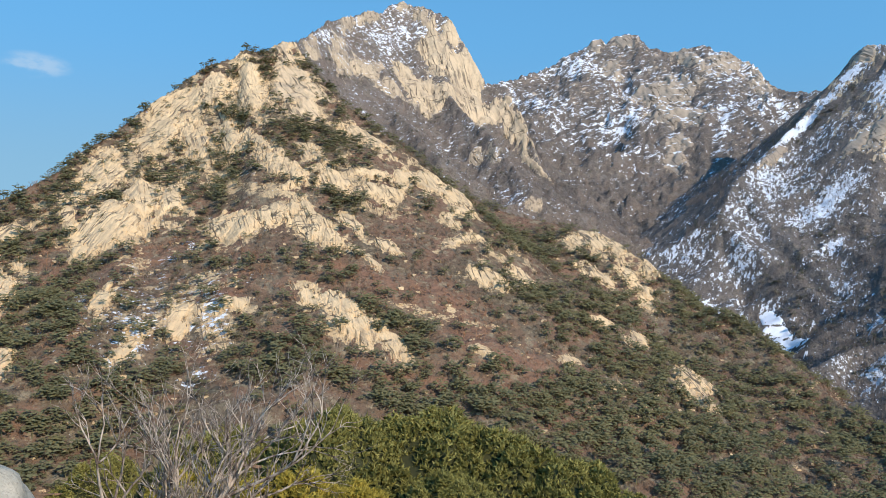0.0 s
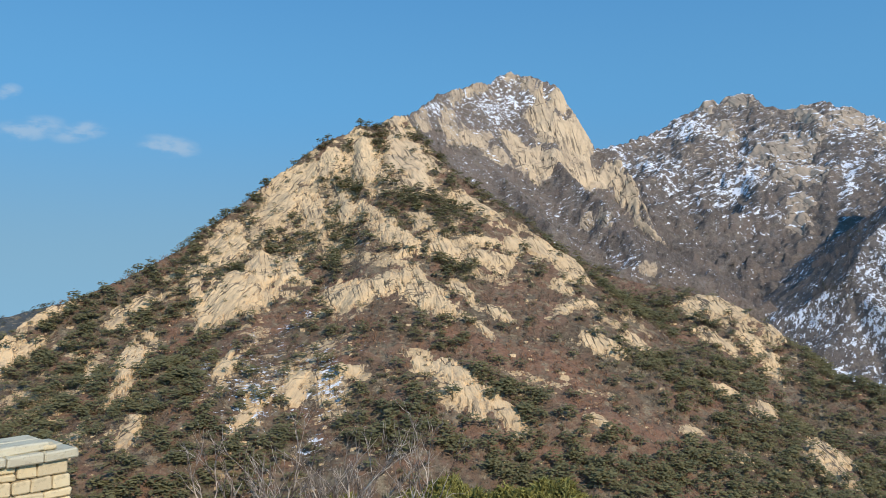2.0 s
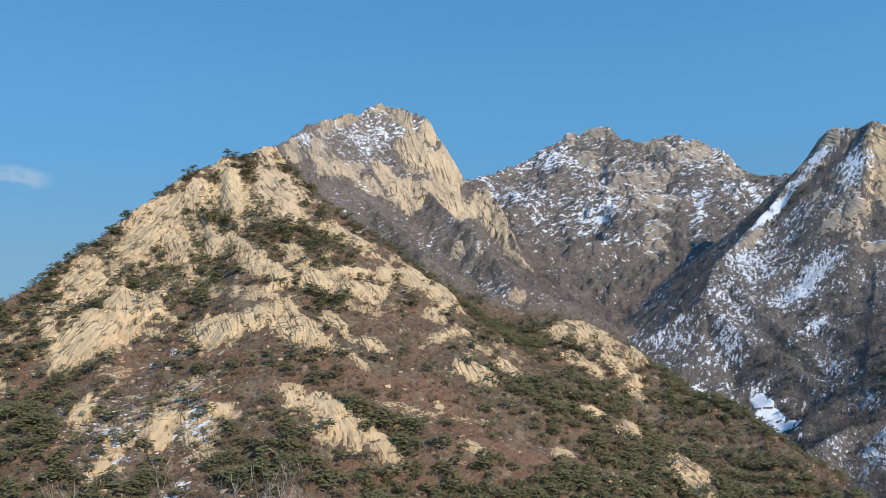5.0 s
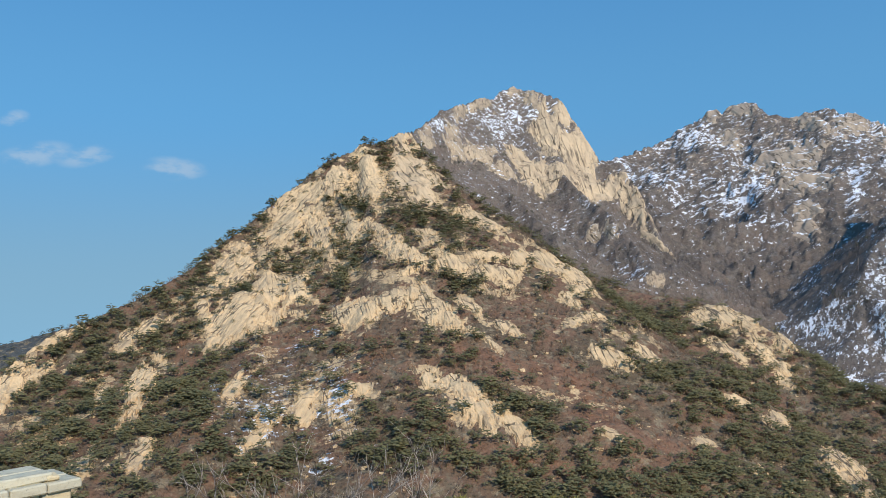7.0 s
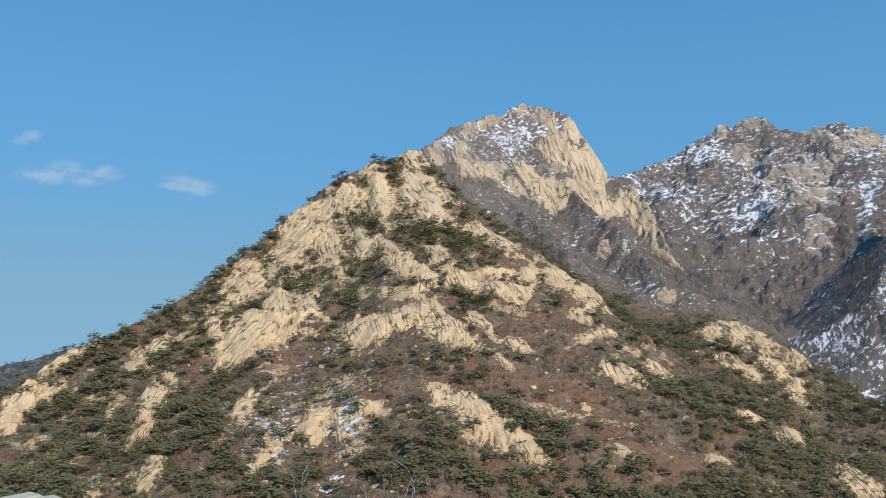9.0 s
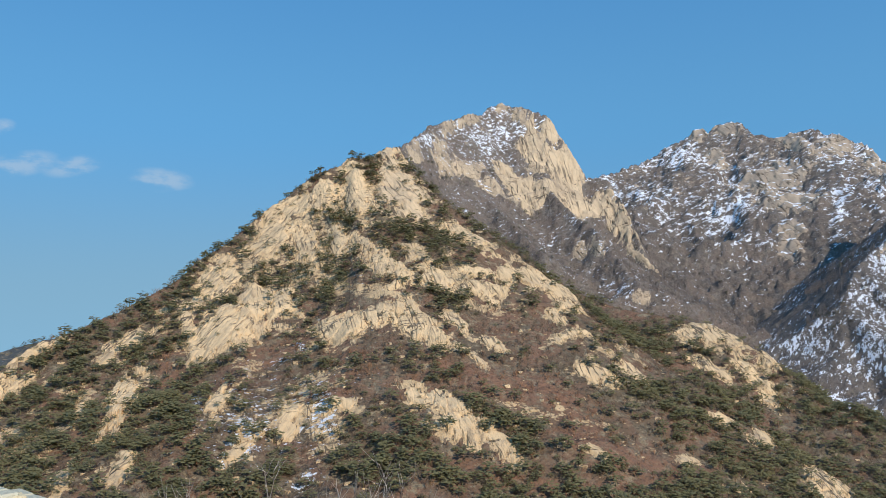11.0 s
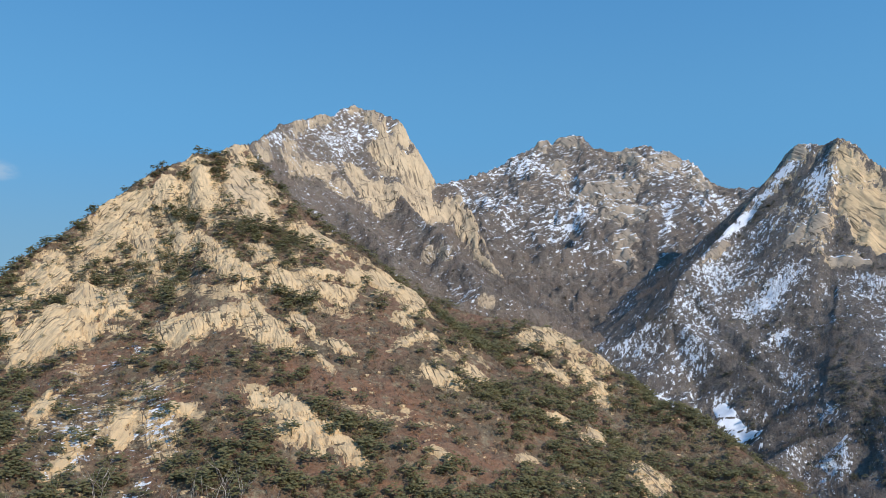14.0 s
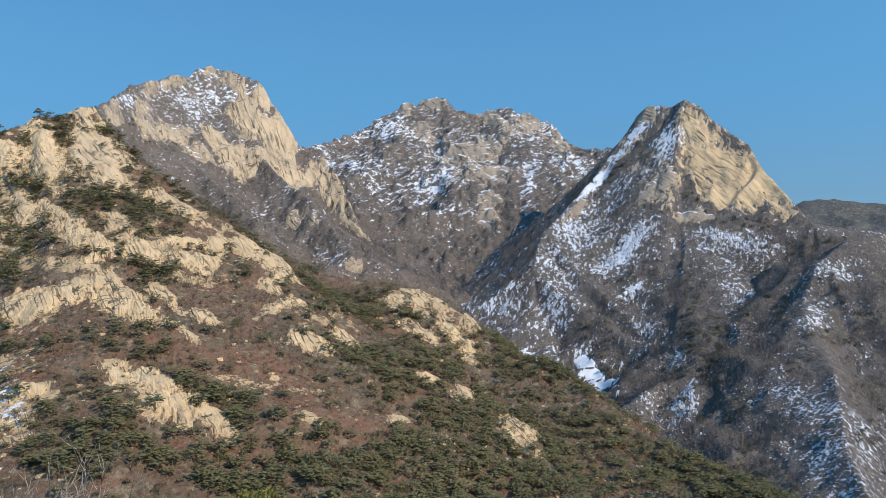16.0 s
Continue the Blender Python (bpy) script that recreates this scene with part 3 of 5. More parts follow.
LOW_SLABS = [
    (173, 586, 4.8, -11.3, -5.0, -8.4, 2), (125, 507, 7.4, -0.2, -2.1, -3.9, 1.5), (147, 506, 12.4, 3.5, -4.0, -8.1, 1.5),
    (173, 477, 8.8, -15.0, -12.1, -24.3, 3), (131, 655, 9.3, 4.6, -0.8, -6.3, 1.5), (39, 417, 6.0, -1.4, -1.4, -2.3, 1.5),
    (91, 448, 5.4, 0.1, -2.1, -4.9, 1.2), (117, 439, 7.5, 3.1, -2.8, -7.5, 1.2), (-36, 433, 19.9, -11.2, -1.2, -10.3, 3.5),
    (-26, 416, 14.4, -5.6, -2.3, -8.9, 3.5), (-7, 413, 10.5, -6.5, -2.7, -7.3, 2.5), (-50, 437, 7.3, -11.6, -2.3, -6.2, 2),
    (-92, 431, 9.4, -1.5, 0.5, -5.0, 1.5),
]
WEST_SLABS = [
    (-222, 449, -17.6, 55.0, 15.4, -12.2, 4), (-298, 490, 11.3, 16.3, 3.7, -3.1, 2.5), (-298, 440, 0.6, 22.9, 9.5, -5.9, 3),
    (-246, 517, 7.9, 6.6, 4.1, -5.6, 1.5), (-256, 498, -0.8, 8.8, 6.3, -3.9, 1.5), (-215, 523, 13.3, -21.5, -3.8, -0.9, 2),
    (-182, 370, -2.4, 14.7, 5.1, -1.6, 2.5), (-240, 436, -10.1, 25.2, 4.4, -3.3, 1.5), (-292, 466, 3.2, 9.7, 2.8, -1.7, 1.5),
    (-117, 424, 2.7, 12.9, 7.2, -7.4, 2), (-162, 435, -2.2, 19.7, 7.3, -6.9, 2.5), (-135, 394, 1.7, 11.2, 3.9, -2.9, 2),
    (-207, 362, -1.1, 15.3, 6.4, -6.4, 1.5),
]
BROKEN_ROCK = [
    (-146, 589, 30.2, -19.1, 3.6, -26.7, 0.5), (-103, 541, 26.1, -14.0, 2.2, -12.0, 0.4), (-159, 473, 24.0, -12.6, 1.8, -12.5, 0.25),
    (-114, 447, 13.1, 25.2, 10.4, -16.7, 0.4), (-97, 415, 12.1, -1.3, 4.7, -20.5, 0.45), (-135, 411, 11.0, 2.9, 6.8, -20.5, 0.4),
    (-20, 534, 21.3, 8.2, -0.7, -8.5, 0.4), (-40, 564, 22.6, -4.9, -2.6, -23.7, 0.35), (63, 536, 19.3, 16.5, -3.7, -19.2, 0.35),
    (176, 620, 14.6, -14.5, -16.4, -24.1, 0.35), (-261, 459, 21.0, 0.8, 15.9, -27.4, 0.3), (-231, 534, 15.7, -8.5, 15.0, -34.2, 0.35),
    (-250, 408, 11.2, 21.7, 31.9, -36.0, 0.3), (13, 445, 35.3, 4.7, -1.2, -7.8, 0.25),
]
MAIN_FACES = [
    (31, 1192, 4.7, -37.5, -24.4, -2.1, 5), (70, 1185, 18.4, -16.7, -26.6, -38.1, 6), (4, 1113, 28.4, -17.2, -9.2, -27.1, 4),
    (46, 1116, 38.9, 21.5, -4.3, -30.2, 5), (100, 1143, 55.0, -5.8, -7.9, -25.4, 5), (143, 1114, 17.4, -43.7, -14.9, 1.3, 6),
    (161, 1060, 20.6, -34.3, -3.7, -0.6, 3), (53, 1222, 10.1, -6.6, -16.8, -13.2, 4),
]
MAIN_TOWERS = [
    (-95, 1051, 10.0, -24.1, -8.4, -24.0, 4), (-62, 1082, 19.4, 8.4, -4.8, -24.9, 4), (-123, 990, 7.1, -12.1, -5.1, -27.9, 4),
    (-92, 1127, 3.3, -12.7, -9.0, -14.6, 3), (-65, 1176, 18.0, 28.8, 2.0, -8.3, 3), (10, 1235, 15.1, -6.1, -2.3, -10.3, 3),
    (-33, 1076, 19.4, 1.0, -3.3, -14.6, 2.5), (78, 987, 3.1, -13.4, -7.5, 0.9, 2.5), (98, 960, 2.8, -20.9, -6.5, 3.1, 2.5),
    (131, 863, 10.9, 2.3, -3.2, -4.2, 2), (-18, 1244, 12.0, 7.6, -0.0, -8.2, 3),
]
BACK_FACES = [
    (451, 1460, 69.7, 16.3, -11.8, -51.2, 7), (443, 1356, 37.8, -28.0, -15.6, -41.4, 6), (417, 1267, 6.6, -24.7, -13.0, -11.8, 4),
    (367, 1646, 21.3, 3.9, 0.5, -16.6, 4), (423, 1636, 28.2, -13.3, -4.2, -15.0, 4), (530, 1582, 19.3, -93.6, -16.1, -12.3, 4),
    (595, 1543, 52.7, 53.2, 6.0, -27.5, 4), (625, 1473, -4.9, -74.1, -29.2, -42.5, 4), (385, 1577, 19.5, -14.9, -6.8, -26.5, 3),
    (401, 1224, -0.2, -36.1, -15.1, -6.0, 3),
]
PYRAMID_FACES = [
    (593, 893, 5.0, -60.9, -41.8, -12.1, 1.6), (627, 845, 2.4, -46.7, -20.7, -4.1, 0.9), (595, 944, -3.4, -26.5, -15.7, 1.3, 2.2),
    (587, 849, 37.3, -18.1, -11.4, -13.8, 2), (519, 886, 26.4, 17.7, 4.0, -12.5, 3), (494, 890, 21.4, 7.6, 0.8, -10.7, 3),
    (612, 666, 11.8, -1.7, -18.9, -19.9, 3), (524, 845, 22.7, -11.2, -4.9, -7.4, 2.5), (421, 934, 25.3, 19.5, 3.4, -4.0, 3),
    (570, 1028, 8.0, -19.2, -6.1, -17.0, 2.5),
]
# old snow
FRONT_DRIFTS = [
    (-99, 423, 7.7, 0.2, 5.8, -16.1, 0.34), (-134, 406, 6.6, 0.1, 1.9, -18.7, 0.3), (-173, 438, -3.7, 19.0, 3.9, -3.4, 0.4),
    (-139, 482, 7.3, 15.5, 8.4, -12.2, 0.24), (-100, 544, 21.5, -11.0, 2.2, -12.6, 0.24), (-132, 498, 5.4, -1.5, 1.3, -5.0, 0.4),
    (-99, 382, 6.5, 6.9, 4.7, -4.6, 0.4), (-258, 402, 0.3, 7.4, 7.4, -6.2, 0.36), (-242, 372, -10.0, 22.6, 11.7, -13.1, 0.34),
    (192, 600, 1.5, -17.0, -8.3, -5.2, 0.34), (210, 576, 2.7, -23.0, -5.9, -7.9, 0.36), (4, 622, 25.2, 18.5, -1.2, -14.4, 0.22),
    (-201, 674, 12.2, 18.2, 1.6, -1.3, 0.5),
]
MAIN_DRIFTS = [
    (-35, 1190, 39.3, 22.0, -11.6, -59.2, 0.22), (15, 1218, 31.3, -10.3, -5.7, -12.7, 0.24), (-77, 1131, 23.8, 19.5, -3.0, -15.0, 0.16),
    (-110, 1063, 14.7, 50.9, 3.6, -6.1, 0.24), (76, 1205, 19.4, 11.0, 1.6, -3.7, 0.2), (-18, 1144, 17.2, 15.2, -0.0, -25.4, 0.12),
    (48, 1019, 52.7, 39.3, -4.5, -19.7, 0.1), (108, 880, 19.0, -30.4, -6.4, -16.7, 0.3), (34, 1187, 24.1, -2.4, 0.4, -7.4, 0.2),
]
BACK_DRIFTS = [
    (326, 1344, 66.0, 5.6, 1.1, -29.6, 0.16), (502, 1301, 7.3, -12.7, -34.7, -72.3, 0.34), (384, 1552, 32.4, -7.7, -2.1, -7.4, 0.26),
    (321, 1601, 43.7, 13.5, -3.7, -43.5, 0.2), (239, 1456, 53.0, 47.3, -0.8, -97.2, 0.12), (356, 1214, 26.1, -4.5, -12.6, -39.9, 0.1),
    (611, 1509, 35.3, -21.8, -27.0, -51.5, 0.14), (194, 1431, 25.7, -29.8, -13.0, -91.8, 0.1),
]
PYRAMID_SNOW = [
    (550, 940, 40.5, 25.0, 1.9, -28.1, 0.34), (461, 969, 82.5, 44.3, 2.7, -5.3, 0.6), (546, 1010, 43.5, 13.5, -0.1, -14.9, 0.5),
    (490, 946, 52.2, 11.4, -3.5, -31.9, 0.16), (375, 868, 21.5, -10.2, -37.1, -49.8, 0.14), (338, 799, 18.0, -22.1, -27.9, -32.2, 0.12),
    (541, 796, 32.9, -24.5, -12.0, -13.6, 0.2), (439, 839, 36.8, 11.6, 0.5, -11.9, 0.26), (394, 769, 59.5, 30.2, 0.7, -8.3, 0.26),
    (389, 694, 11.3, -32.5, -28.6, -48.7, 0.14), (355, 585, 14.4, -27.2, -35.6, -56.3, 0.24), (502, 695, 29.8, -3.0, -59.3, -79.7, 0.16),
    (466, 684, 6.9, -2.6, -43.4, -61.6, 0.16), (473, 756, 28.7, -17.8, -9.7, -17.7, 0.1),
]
EAST_SNOW = [
    (381, 452, -3.2, -33.1, -51.3, -38.6, 0.26), (536, 626, 33.3, -3.4, -8.5, -12.5, 0.26), (485, 592, 10.4, -2.6, -29.4, -25.5, 0.24),
    (513, 567, 8.4, -9.3, -16.3, -16.8, 0.14), (377, 422, 36.0, 17.2, -45.1, -49.2, 0.22), (396, 513, 2.8, -14.6, -37.0, -38.9, 0.14),
    (341, 454, 8.3, -16.8, -26.4, -34.0, 0.12),
]
SNOW = [
    (331, 700, 2.0, -56.0, -10.5, -3.5, 0.6),
]
# russet brush and pine stands
RED_BRUSH = [
    (-153, 489, 21.2, -0.9, 2.5, -13.1, 0.9), (-209, 481, 8.4, -1.4, 37.2, -73.5, 0.9), (-100, 479, 23.0, -13.2, 1.4, -13.2, 0.8),
    (28, 456, 32.2, 1.8, -4.0, -16.9, 0.9), (-40, 469, 17.8, -12.9, -2.9, -8.7, 0.7), (40, 424, 20.2, -8.9, -5.1, -21.1, 0.9),
    (-164, 396, 12.1, -1.0, 8.5, -20.1, 0.8), (-8, 459, 23.4, -3.2, -3.1, -15.5, 0.8), (65, 429, 18.9, 6.1, -6.3, -20.7, 0.8),
    (-70, 449, 22.0, -1.9, 0.4, -12.1, 0.7), (0, 398, 31.4, 0.1, -1.6, -10.6, 0.6), (116, 479, 17.4, 1.9, -5.8, -14.4, 0.5),
    (-96, 438, 13.4, -4.0, 2.1, -9.5, 0.8),
]
PINE_STANDS = [
    (-189, 423, 15.9, -0.1, 18.5, -41.0, 0.6), (-64, 421, 23.7, -10.4, -1.7, -11.8, 0.8), (-87, 471, 20.3, -1.6, 2.0, -11.0, 0.6),
    (-37, 470, 16.0, 1.9, 0.7, -10.4, 0.5), (-59, 392, 25.7, -5.9, 3.6, -24.6, 0.8), (-49, 535, 20.6, -16.0, -2.6, -9.1, 0.6),
    (-81, 612, 26.0, -12.3, -1.0, -13.1, 0.6), (-112, 641, 19.8, -22.5, -1.9, -7.9, 0.3), (45, 398, 43.9, 14.8, -2.0, -15.0, 0.6),
    (109, 452, 39.9, 6.9, -12.1, -32.6, 0.5), (72, 489, 38.9, 12.0, -6.5, -25.0, 0.5), (119, 528, 37.1, 29.3, -9.7, -34.9, 0.4),
    (-234, 524, 21.5, -3.8, 11.1, -24.6, 0.4), (126, 622, 16.2, -26.9, -6.6, -16.4, 0.5),
]
CREST_PINES = [
    (-165, 709, 14.1, -6.5, -0.0, -6.8, 1.0), (-160, 720, 4.8, 7.2, 3.0, -4.0, 1.0), (-229, 627, 5.0, 8.5, 3.4, -3.6, 0.9),
    (-247, 586, 8.8, 11.3, 5.7, -6.3, 0.9), (-262, 557, 8.9, 10.1, 4.9, -5.7, 0.8), (-153, 658, 10.4, -3.3, 3.1, -13.3, 0.9),
    (-183, 698, 11.5, 2.2, 1.1, -2.7, 0.7), (-196, 625, 14.6, -8.4, 4.3, -13.8, 0.6), (-176, 605, 20.3, -3.2, 1.5, -7.0, 0.6),
    (-220, 557, 7.1, 3.2, 9.7, -24.4, 0.5), (-134, 724, 3.9, 1.3, 1.6, -9.0, 0.6), (-138, 654, 12.7, -19.5, -3.3, -4.5, 0.5),
    (-94, 627, 27.3, -5.4, 0.6, -8.1, 0.7), (-72, 540, 22.7, -3.4, -0.1, -6.5, 0.7),
]
MAIN_PINES = [
    (100, 1012, 49.0, 40.0, -4.0, -7.6, 1.0), (29, 1078, 29.0, -5.1, -0.8, -6.6, 0.9), (150, 1085, 19.5, -26.7, -4.2, -2.0, 0.9),
    (-65, 1051, 39.9, 45.1, -0.5, -10.6, 0.5), (75, 1198, 6.9, -13.1, -3.2, -1.9, 0.5), (-105, 946, 18.8, 38.0, -2.7, -68.0, 0.3),
    (5, 922, 36.8, -42.7, -2.0, -8.0, 0.3),
]
PYRAMID_WOODS = [
    (407, 637, 19.0, -0.7, -64.2, -148.0, 0.8), (565, 819, 65.6, -33.3, -6.0, -6.9, 0.8), (339, 760, 16.8, -14.5, -0.3, -5.1, 0.8),
    (489, 967, 78.6, 24.4, -0.2, -7.8, 0.7), (363, 759, 25.4, 5.9, -0.4, -13.4, 0.7), (369, 537, 12.2, -2.8, -16.9, -34.2, 0.9),
    (441, 794, 32.6, 5.0, -0.9, -9.6, 0.5), (543, 864, 14.7, -21.6, -3.5, -2.9, 0.9), (613, 748, 31.7, -22.3, -13.7, -16.1, 0.9), (623, 796, 14.7, -18.8, -6.0, -5.6, 0.8),
]
EAST_WOODS = [
    (490, 570, 44.1, 1.8, -10.0, -8.9, 0.9), (426, 530, 15.5, -2.9, -5.9, -12.1, 0.8), (435, 490, -2.1, -15.7, -35.4, -27.1, 0.5),
    (320, 455, 11.2, -18.8, -23.5, -32.6, 0.8),
]


def hump(x, y, cx, cy, size):
    return np.exp(-((x - cx) ** 2 + (y - cy) ** 2) / (size * size))


def no_cover(x, y, z):
    return {"rock": np.zeros(x.shape), "snow": np.full(x.shape, 0.05)}


def within(place, x, y):
    """How far out a point lies in a place: 0 in the middle, 1 at the uneven rim."""
    cx, cy, ux, uy, vx, vy, _ = place
    det = ux * vy - uy * vx
    a = ((x - cx) * vy - (y - cy) * vx) / det
    b = ((y - cy) * ux - (x - cx) * uy) / det
    turn = np.arctan2(b, a)
    seed = int(abs(cx) * 7 + abs(cy))
    square = (np.abs(a) ** 3 + np.abs(b) ** 3) ** (1 / 3)
    rim = 0.98 + 0.12 * soft_noise(turn * 1.6 + 9, turn * 0 + seed, seed) + 0.36 * cloudy(x, y, min(16.0, 3 + 0.4 * math.hypot(vx, vy)), 4, seed, 0.65)
    gaps = 0.4 * np.clip(cloudy(x + 0.4 * y, 2.2 * (y - 0.2 * x), 11, 4, seed + 7, 0.6) - 0.3, 0, 0.8)
    return (0.5 * np.hypot(a, b) + 0.5 * square) / np.maximum(rim, 0.4) + gaps


def covered(places, x, y, edge=0.35, depths=True):
    """How strongly a set of places shows at each point: full inside, half at the ragged rim, nothing outside."""
    best = np.zeros(x.shape)
    for place in places:
        cx, cy, ux, uy, vx, vy, depth = place
        wide, deep = 1.8 * (abs(ux) + abs(vx)), 1.8 * (abs(uy) + abs(vy))
        near = (np.abs(x - cx) < wide) & (np.abs(y - cy) < deep)
        if near.any():
            inside = np.clip(0.5 + (1 - within(place, x[near], y[near])) / (2 * edge), 0, 1)
            best[near] = np.maximum(best[near], inside * (depth if depths else 1.0))
    return best


FRONT_ROCK = SUMMIT_CRAGS + DOME_SLABS + MID_SLABS + LOW_SLABS + WEST_SLABS


def front_cover(x, y, z):
    rock = np.maximum(covered(FRONT_ROCK, x, y, 0.3, False), covered(BROKEN_ROCK, x, y, 0.5))
    high = 0.34 * hump(x, y, -185, 620, 70) + 0.3 * hump(x, y, -120, 670, 50)
    snow = 0.46 * covered(FRONT_DRIFTS, x, y, 0.6) + 0.25 * hump(x, y, -140, 430, 70) + 0.08 * hump(x, y, -130, 560, 50)
    return {"rock": np.maximum(rock, high) + 0.19, "snow": snow - 0.02, "russet": covered(RED_BRUSH, x, y, 0.5)}


def main_cover(x, y, z):
    high = np.clip((z - 150) / 110, 0, 1)
    rock = np.maximum(covered(MAIN_FACES + MAIN_TOWERS, x, y, 0.3, False), 0.08 + 0.16 * high + 0.14 * cloudy(x, y, 40, 3, 85))
    pines = covered(MAIN_PINES, x, y, 0.5)
    return {"rock": rock, "snow": 0.17 + 0.03 * high + 0.5 * covered(MAIN_DRIFTS, x, y, 0.6) - 0.14 * pines}


def back_cover(x, y, z):
    high = np.clip((z - 60) / 160, 0, 1)
    rock = np.maximum(covered(BACK_FACES, x, y, 0.35, False), 0.12 + 0.22 * high)
    return {"rock": rock, "snow": 0.185 + 0.04 * high + 0.07 * cloudy(x, y, 90, 3, 86) + 0.55 * covered(BACK_DRIFTS, x, y, 0.6)}


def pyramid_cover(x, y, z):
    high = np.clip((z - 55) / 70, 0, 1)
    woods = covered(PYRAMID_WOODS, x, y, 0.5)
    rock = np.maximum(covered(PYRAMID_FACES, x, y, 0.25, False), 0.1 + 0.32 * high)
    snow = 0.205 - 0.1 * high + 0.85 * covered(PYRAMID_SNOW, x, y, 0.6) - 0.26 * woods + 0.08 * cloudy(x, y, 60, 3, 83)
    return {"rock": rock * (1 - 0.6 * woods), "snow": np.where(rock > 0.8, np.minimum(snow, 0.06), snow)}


def east_cover(x, y, z):
    woods = covered(EAST_WOODS, x, y, 0.5)
    return {"rock": np.full(x.shape, 0.12), "snow": 0.17 + 0.75 * covered(EAST_SNOW, x, y, 0.6) - 0.24 * woods + 0.08 * cloudy(x, y, 90, 2, 81)}


def mountain(name, massif, azimuths, distances, material, cover, label, category="mountain"):
    a, r = np.meshgrid(np.radians(azimuths), distances, indexing="ij")
    x, y = (r * np.sin(a)).ravel(), (r * np.cos(a)).ravel()
    z = massif.height(x, y)
    keep = z > floor_height(x, y) - 6
    me = grid_mesh(name, np.stack([x, y, z], 1), len(azimuths), len(distances), material, keep, cover(x, y, z))
    return tagged(new(name, me), label, category, kind="structure")


mountain("mountain_front", FRONT, steps(-44, 44, 0.1), steps(250, 850, 2.4), front_slope, front_cover,
         "brown winter mountain slope with tan granite crags", "mountain")
mountain("mountain_main", MAIN, steps(-13, 23, 0.1), steps(740, 1400, 3.2), main_slope, main_cover,
         "high granite peak with snow on its ledges", "mountain")
mountain("mountain_back", BACK, steps(1, 34, 0.1), steps(820, 1860, 5.0), back_slope, back_cover,
         "distant brushy mountain speckled with snow", "mountain")
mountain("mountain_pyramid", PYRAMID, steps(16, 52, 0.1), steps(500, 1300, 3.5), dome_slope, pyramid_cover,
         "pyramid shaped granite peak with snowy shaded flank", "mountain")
mountain("hill_east", EAST, steps(23, 62, 0.16), steps(360, 1150, 3.5), east_slope, east_cover,
         "wooded foothill with patches of snow", "hill")
mountain("ridge_far_east", FAR_EAST, steps(30, 60, 0.2), steps(1900, 3100, 12), far_slope_hazed, no_cover,
         "far dark wooded ridge against the sky", "ridge")
mountain("ridge_far_west", FAR_WEST, steps(-60, -22, 0.2), steps(700, 1700, 7), far_slope_hazed, no_cover,
         "low wooded ridge behind the mountain", "ridge")


def build_ground():
    azimuths = steps(-180, 180, 1.5)
    distances = np.concatenate([[0.0], np.geomspace(0.3, 4900, 180)])
    a, r = np.meshgrid(np.radians(azimuths), distances, indexing="ij")
    x, y = (r * np.sin(a)).ravel(), (r * np.cos(a)).ravel()
    me = grid_mesh("ground", np.stack([x, y, floor_height(x, y)], 1), len(azimuths), len(distances), soil, None, {"wild": np.clip((r.ravel() - 35) / 50, 0, 1)})
    return tagged(new("ground", me), "brown soil and dry grass on the hilltop", "ground", kind="structure")


build_ground()

CRAGS = FRONT_ROCK + MAIN_FACES + MAIN_TOWERS + BACK_FACES + PYRAMID_FACES


def crag_surface(crag, x, y, size):
    """Slabs of rock that step down along their joints and drop off at the rim."""
    seed = int(abs(crag[0]) * 7 + abs(crag[1]))
    rho, lift = within(crag, x, y), crag[6]
    wx, wy = x + 0.9 * soft_noise(x / 13, y / 13, seed), y + 0.9 * soft_noise(x / 13, y / 13, seed + 1)
    east, north = np.array([crag[0] - 12, crag[0] + 12, crag[0], crag[0]]), np.array([crag[1], crag[1], crag[1] - 12, crag[1] + 12])
    edge = land_height(east, north)
    slant = math.atan2(edge[2] - edge[3], edge[0] - edge[1]) + 0.5 * (soft_noise(np.array([seed * 0.37]), np.array([0.5]), 5)[0])
    c, s = math.cos(slant), math.sin(slant)
    p, q = (wx * c + wy * s) / (5.0 * size), (wy * c - wx * s) / size
    value, mx, my, joint = cells(p, q, seed)
    tilt = (p - mx) * (value - 0.5) * 1.6 + (q - my) * (hashed(np.floor(mx * 9), np.floor(my * 9), seed) - 0.5) * 1.6
    blocks = (value - 0.35) * 0.9 + tilt - 0.5 * np.clip(1 - joint / 0.12, 0, 1)
    fine = cells(p * 3.1, q * 3.1, seed + 5)
    if size > 10:
        blocks, fine = 0.7 * blocks, (0.5, 0, 0, 1.0)
    blocks = blocks + 0.18 * (fine[0] - 0.5) - 0.12 * np.clip(1 - fine[3] / 0.15, 0, 1)
    fall = np.clip((rho - 0.72) / 0.3, 0, 1)
    body = lift * (0.55 + 0.45 * np.clip(1 - rho, 0, 1)) * (1 - fall * fall) - 2.6 * fall
    return land_height(x, y) + body + min(lift, 4.5) * 0.34 * blocks * (1 - 0.5 * fall), rho


